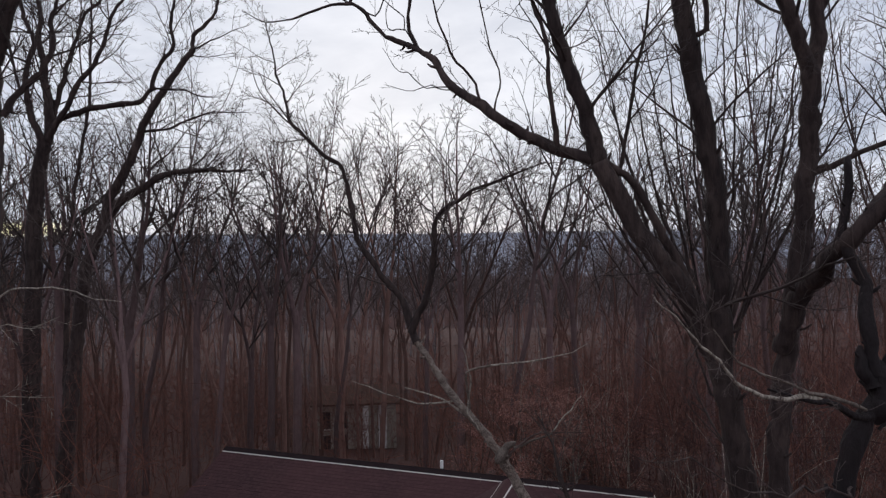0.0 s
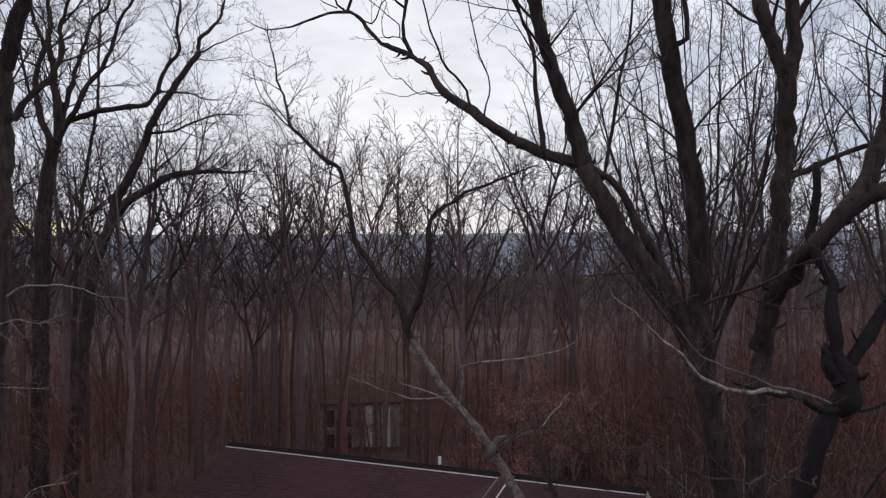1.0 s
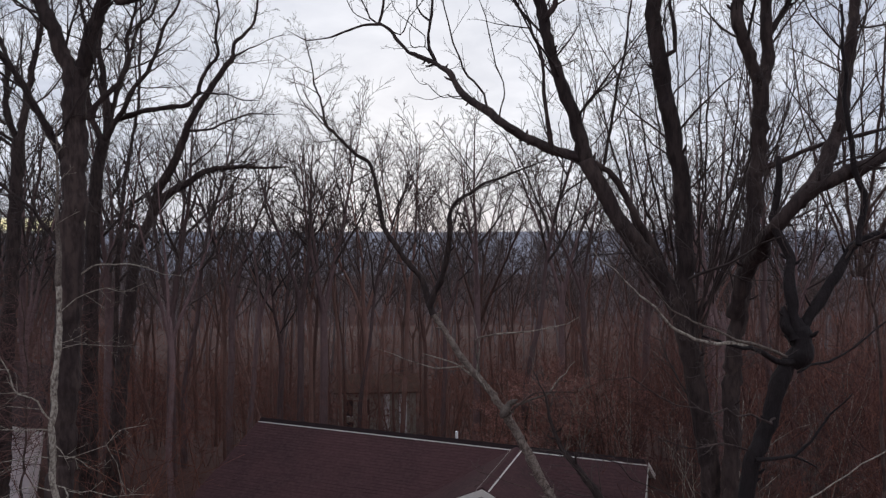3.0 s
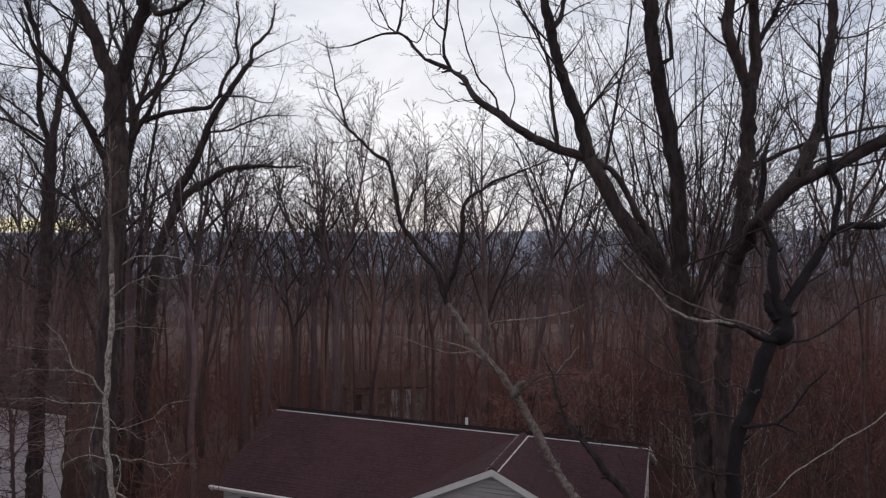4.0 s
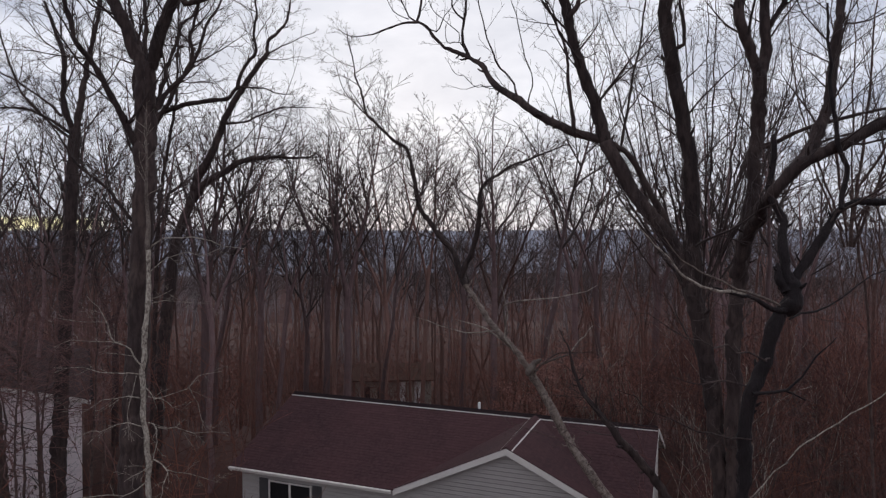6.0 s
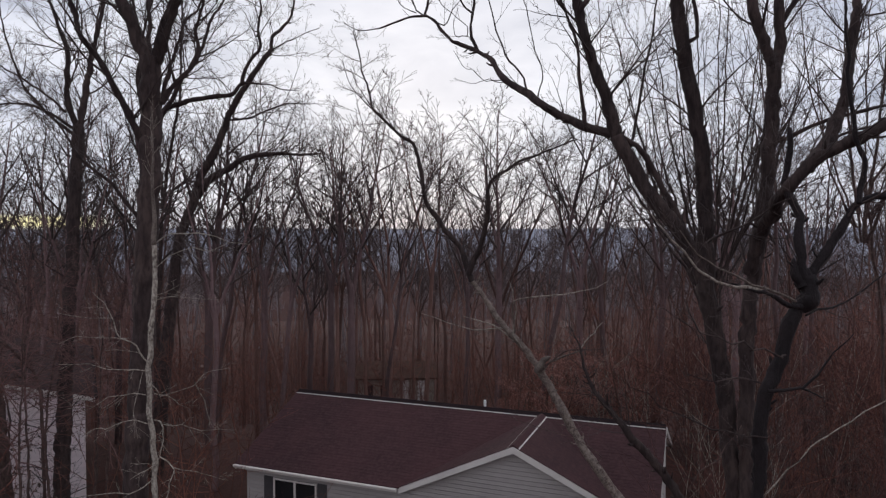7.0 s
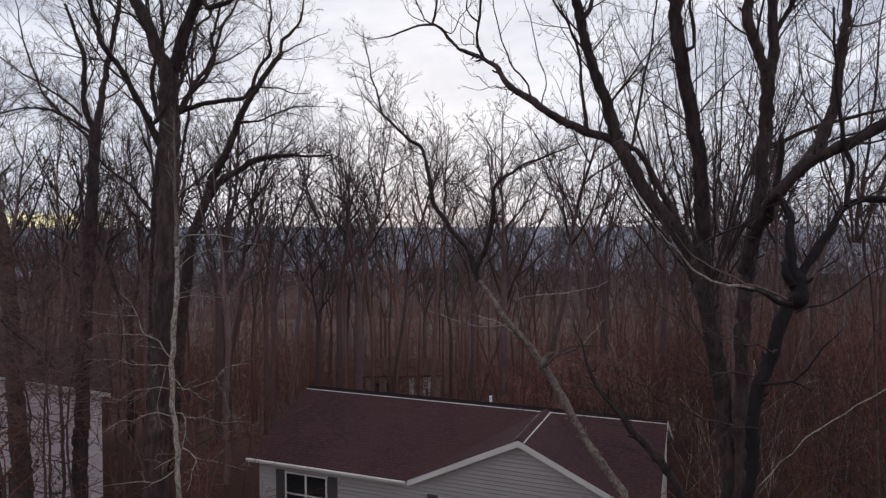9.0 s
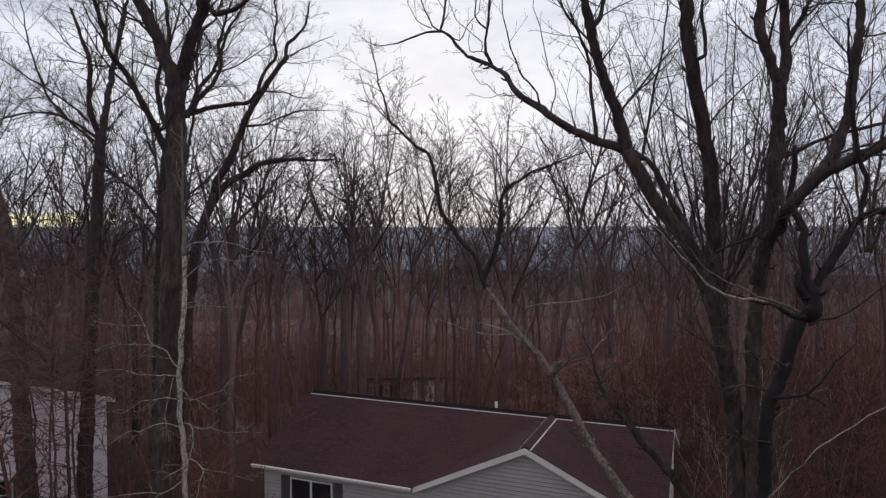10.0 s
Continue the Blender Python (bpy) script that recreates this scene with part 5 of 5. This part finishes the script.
def woods_tree(seed, height, radius, fork, habit):
    """A forest-grown tree: a straight stem, forked or not, with steep branches."""
    rng = random.Random(seed)
    root = tagged(new("forest_tree"), "tall slender bare forest tree with steep branches", "tree", group="trees of the bare wood")
    trunk, twigs = Wood(), Wood()
    if fork:
        split = height * fork
        p = Vector((0, 0, -0.5))
        pts = [p + Vector((rng.gauss(0, 0.05), rng.gauss(0, 0.05), (split + 0.5) * k / 5)) for k in range(6)]
        trunk.tube(pts + [pts[-1] + Vector((0, 0, 0.5))], [radius * (1.15 - 0.05 * k) for k in range(6)] + [radius * 0.25], 7)
        a0 = rng.uniform(0, 6.28)
        stems = rng.choice((2, 2, 3))
        for k in range(stems):
            rule = dict(habit, count=[7] + habit["count"][1:])
            rule["from"] = [0.15, 0.15, 0.2, 0.2]
            d = turned(Vector((0, 0, 1)), radians(rng.uniform(9, 20)), a0 + k * 6.28 / stems)
            grow([trunk, twigs], rng, pts[-1] - Vector((0, 0, 0.7)), d, (height - split) * rng.uniform(0.85, 1.05), radius * 0.68, 0, rule)
    else:
        grow([trunk, twigs], rng, Vector((0, 0, -0.5)), turned(Vector((0, 0, 1)), radians(rng.uniform(0, 4)), rng.uniform(0, 6)), height, radius, 0, habit)
    trunk.object("trunk", habit["bark"], root)
    twigs.object("crown", habit["twig"], root)
    return root


SIZES = ((20, 0.17, 0), (19, 0.2, 0.42), (21, 0.2, 0.5), (18, 0.15, 0.55), (20, 0.22, 0.45), (17, 0.13, 0.5), (22, 0.2, 0), (19, 0.17, 0.48))
RICH = [woods_tree(30 + k, h, r, f, WOODS) for k, (h, r, f) in enumerate(SIZES)]
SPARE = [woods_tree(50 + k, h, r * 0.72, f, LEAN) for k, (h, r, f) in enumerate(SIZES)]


def clear_of_houses(p, margin):
    for x0, x1, y0, y1 in ((-15, 0.2, 16, 24.7), (-40, -20.5, 8, 26)):
        if x0 - margin < p.x < x1 + margin and y0 - margin < p.y < y1 + margin:
            return False
    return True


def plant_wood():
    rng = random.Random(5)
    spots = [(plan(u, v), u) for u, v in ((34, -24.5), (31, -21.5), (37, -20.5), (40, -27), (36, -15.5), (33, -18), (44, -23), (42, -17.5), (39, -13), (36, -5.8), (37.5, -3.0), (40, -7.8), (38, -10), (42, -0.8), (39, 1.6), (43, -4.6), (36.5, -12.5), (44, 4.0), (45, -30), (38, -23.5), (50, -32), (47, -26.5), (55, -34), (43, -25.3), (36, -26), (42, -30.5), (33, -15), (32.5, -20), (38.5, -18.5), (60, -33), (64, -38), (58, -30), (70, -40), (66, -34.5), (55, -28.5), (62, -35.8), (75, -44), (52, -30), (72, -37.2), (57, -36), (48.5, -29), (68, -42), (53, -25), (61, -27), (38, 3.5), (43, -6.5), (48, -7.4), (41.5, -3.0), (46, -22.0), (48, -18.0), (50, -26.0), (38, 9.8), (42, 11.5), (46, 11.0), (54, 12.0), (39, 12.8), (56, 8.0), (36, 20.0), (34, 17.5), (40, 22.5), (38, 15.5), (44, 18.5), (33, 14.3), (45, 2.0), (40, 8.5), (50, 4.5), (43, 9.6), (48, -2.5), (52, 0.5), (37, -8.8), (41, -11.2), (44.5, -9.2), (39.5, -5.2))]
    tries = 0
    while len(spots) < 227 and tries < 6000:
        tries += 1
        u = 19 + 77 * rng.random() ** 0.75
        v = rng.uniform(-0.74, 0.74) * (u + 4)
        if u < 29 + 6 * (abs(v + 3) < 12) and (v > -9 and v < 8):
            continue
        if u < 27 or (v > 6 and u < 50 and rng.random() < 0.55):
            continue
        p = plan(u, v)
        if not clear_of_houses(p, 1.6) or any((p - q).length < 2.6 + u * 0.012 for q, _ in spots):
            continue
        if abs(u - 66) < 6 and abs(v + 4.0) < 5.5:
            continue
        spots.append((p, u))
    used, counts = set(), {True: 0, False: 0}
    for i, (p, u) in enumerate(spots):
        near = u < 40.5
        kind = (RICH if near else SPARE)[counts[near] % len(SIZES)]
        counts[near] += 1
        m = Matrix.Translation((p.x, p.y, ground_height(p.x, p.y) - 0.1)) @ Matrix.Rotation(rng.uniform(0, 6.28), 4, "Z") @ Matrix.Rotation(radians(rng.gauss(0, 2.2)), 4, "X")
        s = rng.uniform(0.84, 1.04) if u < 46 else rng.uniform(0.92, 1.14)
        if kind.name not in used:
            used.add(kind.name)
            kind.matrix_basis = m
        else:
            copy_thing(kind, m).scale = (s, s, s)


plant_wood()


def far_wood():
    """The wood past the countable trees: slimmer meshes, all in one."""
    rng = random.Random(9)
    shapes = []
    for k in range(6):
        w = Wood()
        rule = dict(WOODS, count=[11, 7], levels=2, least=0.028, sides=(4, 3, 3, 3, 3), step=[3.0, 2.0, 1.6, 1.0])
        grow([w], random.Random(60 + k), Vector((0, 0, -1)), Vector((0, 0, 1)), rng.uniform(17, 21), rng.uniform(0.15, 0.24), 0, rule)
        shapes.append((np.array([tuple(v) for v in w.verts]), w.faces))
    verts, faces, base = [], [], 0
    for i in range(430):
        u = 92 + 300 * rng.random() ** 1.2
        v = rng.uniform(-0.78, 0.78) * u
        p = plan(u, v)
        pts, fs = shapes[i % 6]
        a, s = rng.uniform(0, 6.28), rng.uniform(0.85, 1.12)
        turn = np.array([[math.cos(a), -math.sin(a), 0], [math.sin(a), math.cos(a), 0], [0, 0, 1]]) * s
        verts.append(pts @ turn.T + (p.x, p.y, ground_height(p.x, p.y)))
        faces += [tuple(j + base for j in f) for f in fs]
        base += len(pts)
    ob = mesh_object("distant_wood", np.concatenate(verts).tolist(), faces, FAR_WOOD_HAZED)
    tagged(ob, "dense distant wood of bare trees, haze lightened into their grey-brown", "woodland", kind="stuff")


far_wood()


def saplings():
    """Thin understorey stems between the trees."""
    rng = random.Random(21)
    w = Wood()
    rule = dict(WOODS, levels=2, count=[8, 3], least=0.006, sides=(3, 3, 3, 3, 3), step=[1.3, 0.9, 0.8], wiggle=[0.10, 0.16, 0.16], angle=[50, 45], rise=[0.03, 0.04, 0.03], ratio=[0.6, 0.55])
    rule["from"] = [0.25, 0.2]
    for i in range(1250):
        u = 20 + 60 * rng.random()
        v = rng.uniform(-0.75, 0.75) * (u + 4)
        if u < 31 and -6.5 < v < 7 or u < 32 and v < -12 or 36 < u < 63 and abs(v + 4) < 4.5 and rng.random() < 0.75:
            continue
        p = plan(u, v)
        if not clear_of_houses(p, 1.0):
            continue
        grow([w], rng, Vector((p.x, p.y, ground_height(p.x, p.y) - 0.2)), turned(Vector((0, 0, 1)), rng.uniform(0, 0.3), rng.uniform(0, 6)), rng.uniform(2.2, 8.5), rng.uniform(0.014, 0.036), 0, rule)
    rule = dict(rule, levels=1, count=[9], least=0.02)
    for i in range(720):
        u = 56 + 100 * rng.random()
        p = plan(u, rng.uniform(-0.78, 0.78) * u)
        grow([w], rng, Vector((p.x, p.y, ground_height(p.x, p.y) - 0.2)), turned(Vector((0, 0, 1)), rng.uniform(0, 0.2), rng.uniform(0, 6)), rng.uniform(3, 9), rng.uniform(0.04, 0.07), 0, rule)
    ob = w.object("understorey", SCRUB, None)
    # brush whose dark colour stands in for shade in the thicket
    dark = Wood()
    rule = dict(WOODS, levels=2, count=[8, 4], least=0.006, sides=(3, 3, 3, 3, 3), step=[1.2, 0.9, 0.8], wiggle=[0.12, 0.18, 0.16], angle=[50, 48], rise=[0.02, 0.03, 0.02], ratio=[0.65, 0.6])
    rule["from"] = [0.15, 0.15]
    for i in range(400):
        if i % 24 == 0:
            u, v = rng.uniform(50, 60), rng.uniform(-10, -5)
        elif i % 3:
            u, v = rng.uniform(14, 40), rng.uniform(4.5, 24)
        else:
            u, v = rng.uniform(26, 62), rng.uniform(-24, 4)
        p = plan(u, v)
        if u > 26 and 0 < v < 9.5:
            continue
        tall = 1.35 if v > 8 and u > 22 else 1
        if not clear_of_houses(p, 0.9):
            continue
        grow([dark], rng, Vector((p.x, p.y, ground_height(p.x, p.y) - 0.2)), turned(Vector((0, 0, 1)), rng.uniform(0, 0.3), rng.uniform(0, 6)), rng.uniform(2.5, 7.5) * tall, rng.uniform(0.014, 0.032) * tall, 0, rule)
    tagged(dark.object("dark_brush", SCRUB_SHADED, None), "bare brush beside and behind the house, coloured dark for thicket shade", "undergrowth", kind="stuff")
    tagged(ob, "thin bare saplings and brush between the trunks", "undergrowth", kind="stuff")


saplings()


def pale_stems():
    """Thin pale stems in the thicket beside the brown-roofed house."""
    rng = random.Random(33)
    for i in range(64):
        u, v = rng.uniform(19, 34), (rng.uniform(4.5, 10) if i % 2 else rng.uniform(5.5, 19))
        p = plan(u, v)
        if not clear_of_houses(p, 0.6):
            continue
        root = tagged(new("sapling"), "thin pale sapling in the thicket", "sapling", group="pale saplings in the thicket")
        w, twigs = Wood(), Wood()
        rule = dict(WOODS, levels=1, count=[7], least=0.006, sides=(5, 3, 3, 3, 3), step=[0.8, 0.5, 0.5], wiggle=[0.05, 0.12, 0.1])
        rule["from"] = [0.3]
        grow([w, twigs], rng, Vector((p.x, p.y, -0.2)), turned(Vector((0, 0, 1)), rng.uniform(0, 0.14), rng.uniform(0, 6)), rng.uniform(3.5, 7.5), rng.uniform(0.012, 0.026), 0, rule)
        w.object("stem", BARK_PALE, root)
        twigs.object("crown", BARK_PALE, root)


pale_stems()


def leafy_beech(label, place, height, spread, leaves, seed, size=0.055, leaf=LEAF_RUST, note="withered rust-brown leaves"):
    """A small tree that has kept its withered leaves."""
    rng = random.Random(seed)
    root = tree(label, "young_beech", "young beeches with withered leaves")
    trunk, twigs = Wood(), Wood()
    rule = dict(NEAR, levels=3, step=[0.6, 0.4, 0.3, 0.3], count=[16, 6, 4], ratio=[0.5, 0.5, 0.5], angle=[65, 45, 45], rise=[0.02, 0.03, 0.0, 0.0], least=0.007, sides=(7, 4, 3, 3))
    rule["from"] = [0.18, 0.2, 0.2]
    grow([trunk, twigs], rng, Vector((0, 0, -0.3)), Vector((0, 0, 1)), height, height * 0.014, 0, rule)
    verts, faces = [], []
    tips = twigs.verts[::3]
    for i in range(leaves):
        c = rng.choice(tips) + Vector((rng.gauss(0, 0.10), rng.gauss(0, 0.10), rng.gauss(0, 0.08) - 0.05))
        d = Vector((rng.gauss(0, 1), rng.gauss(0, 1), rng.gauss(0, 0.6) - 0.5)).normalized()
        s = d.orthogonal().normalized()
        s.rotate(Matrix.Rotation(rng.uniform(0, 6.28), 3, d))
        n = d.cross(s)
        L = size * rng.uniform(0.7, 1.3)
        b = len(verts)
        verts += [c, c + d * L * 0.5 + s * L * 0.3 + n * L * 0.1, c + d * L, c + d * L * 0.5 - s * L * 0.3 + n * L * 0.1]
        faces += [(b, b + 1, b + 2), (b, b + 2, b + 3)]
    trunk.object("trunk", BARK_MID, root)
    twigs.object("branchwork", BRUSH, root)
    crown = mesh_object("crown", verts, faces, leaf, root, note)
    root.matrix_basis = Matrix.Translation(place) @ Matrix.Diagonal((spread, spread, 1, 1))
    return root


for k, (u, v, h, sp, nl) in enumerate(((33, 5.4, 4.9, 1.5, 8000), (35, 9.4, 4.6, 1.7, 7000), (37, 7.4, 5.4, 1.5, 8000), (33.5, 8.0, 4.4, 1.6, 6000))):
    p = plan(u, v)
    leafy_beech("young beech holding its rust-brown winter leaves", (p.x, p.y, ground_height(p.x, p.y)), h, sp, nl, 70 + k)
p = plan(22.5, -15.2)
leafy_beech("oak sapling with a few withered leaves by the neighbour's house", (p.x, p.y, 0), 7.0, 0.9, 700, 90, 0.13, LEAF_DARK, "withered dark-brown leaves")
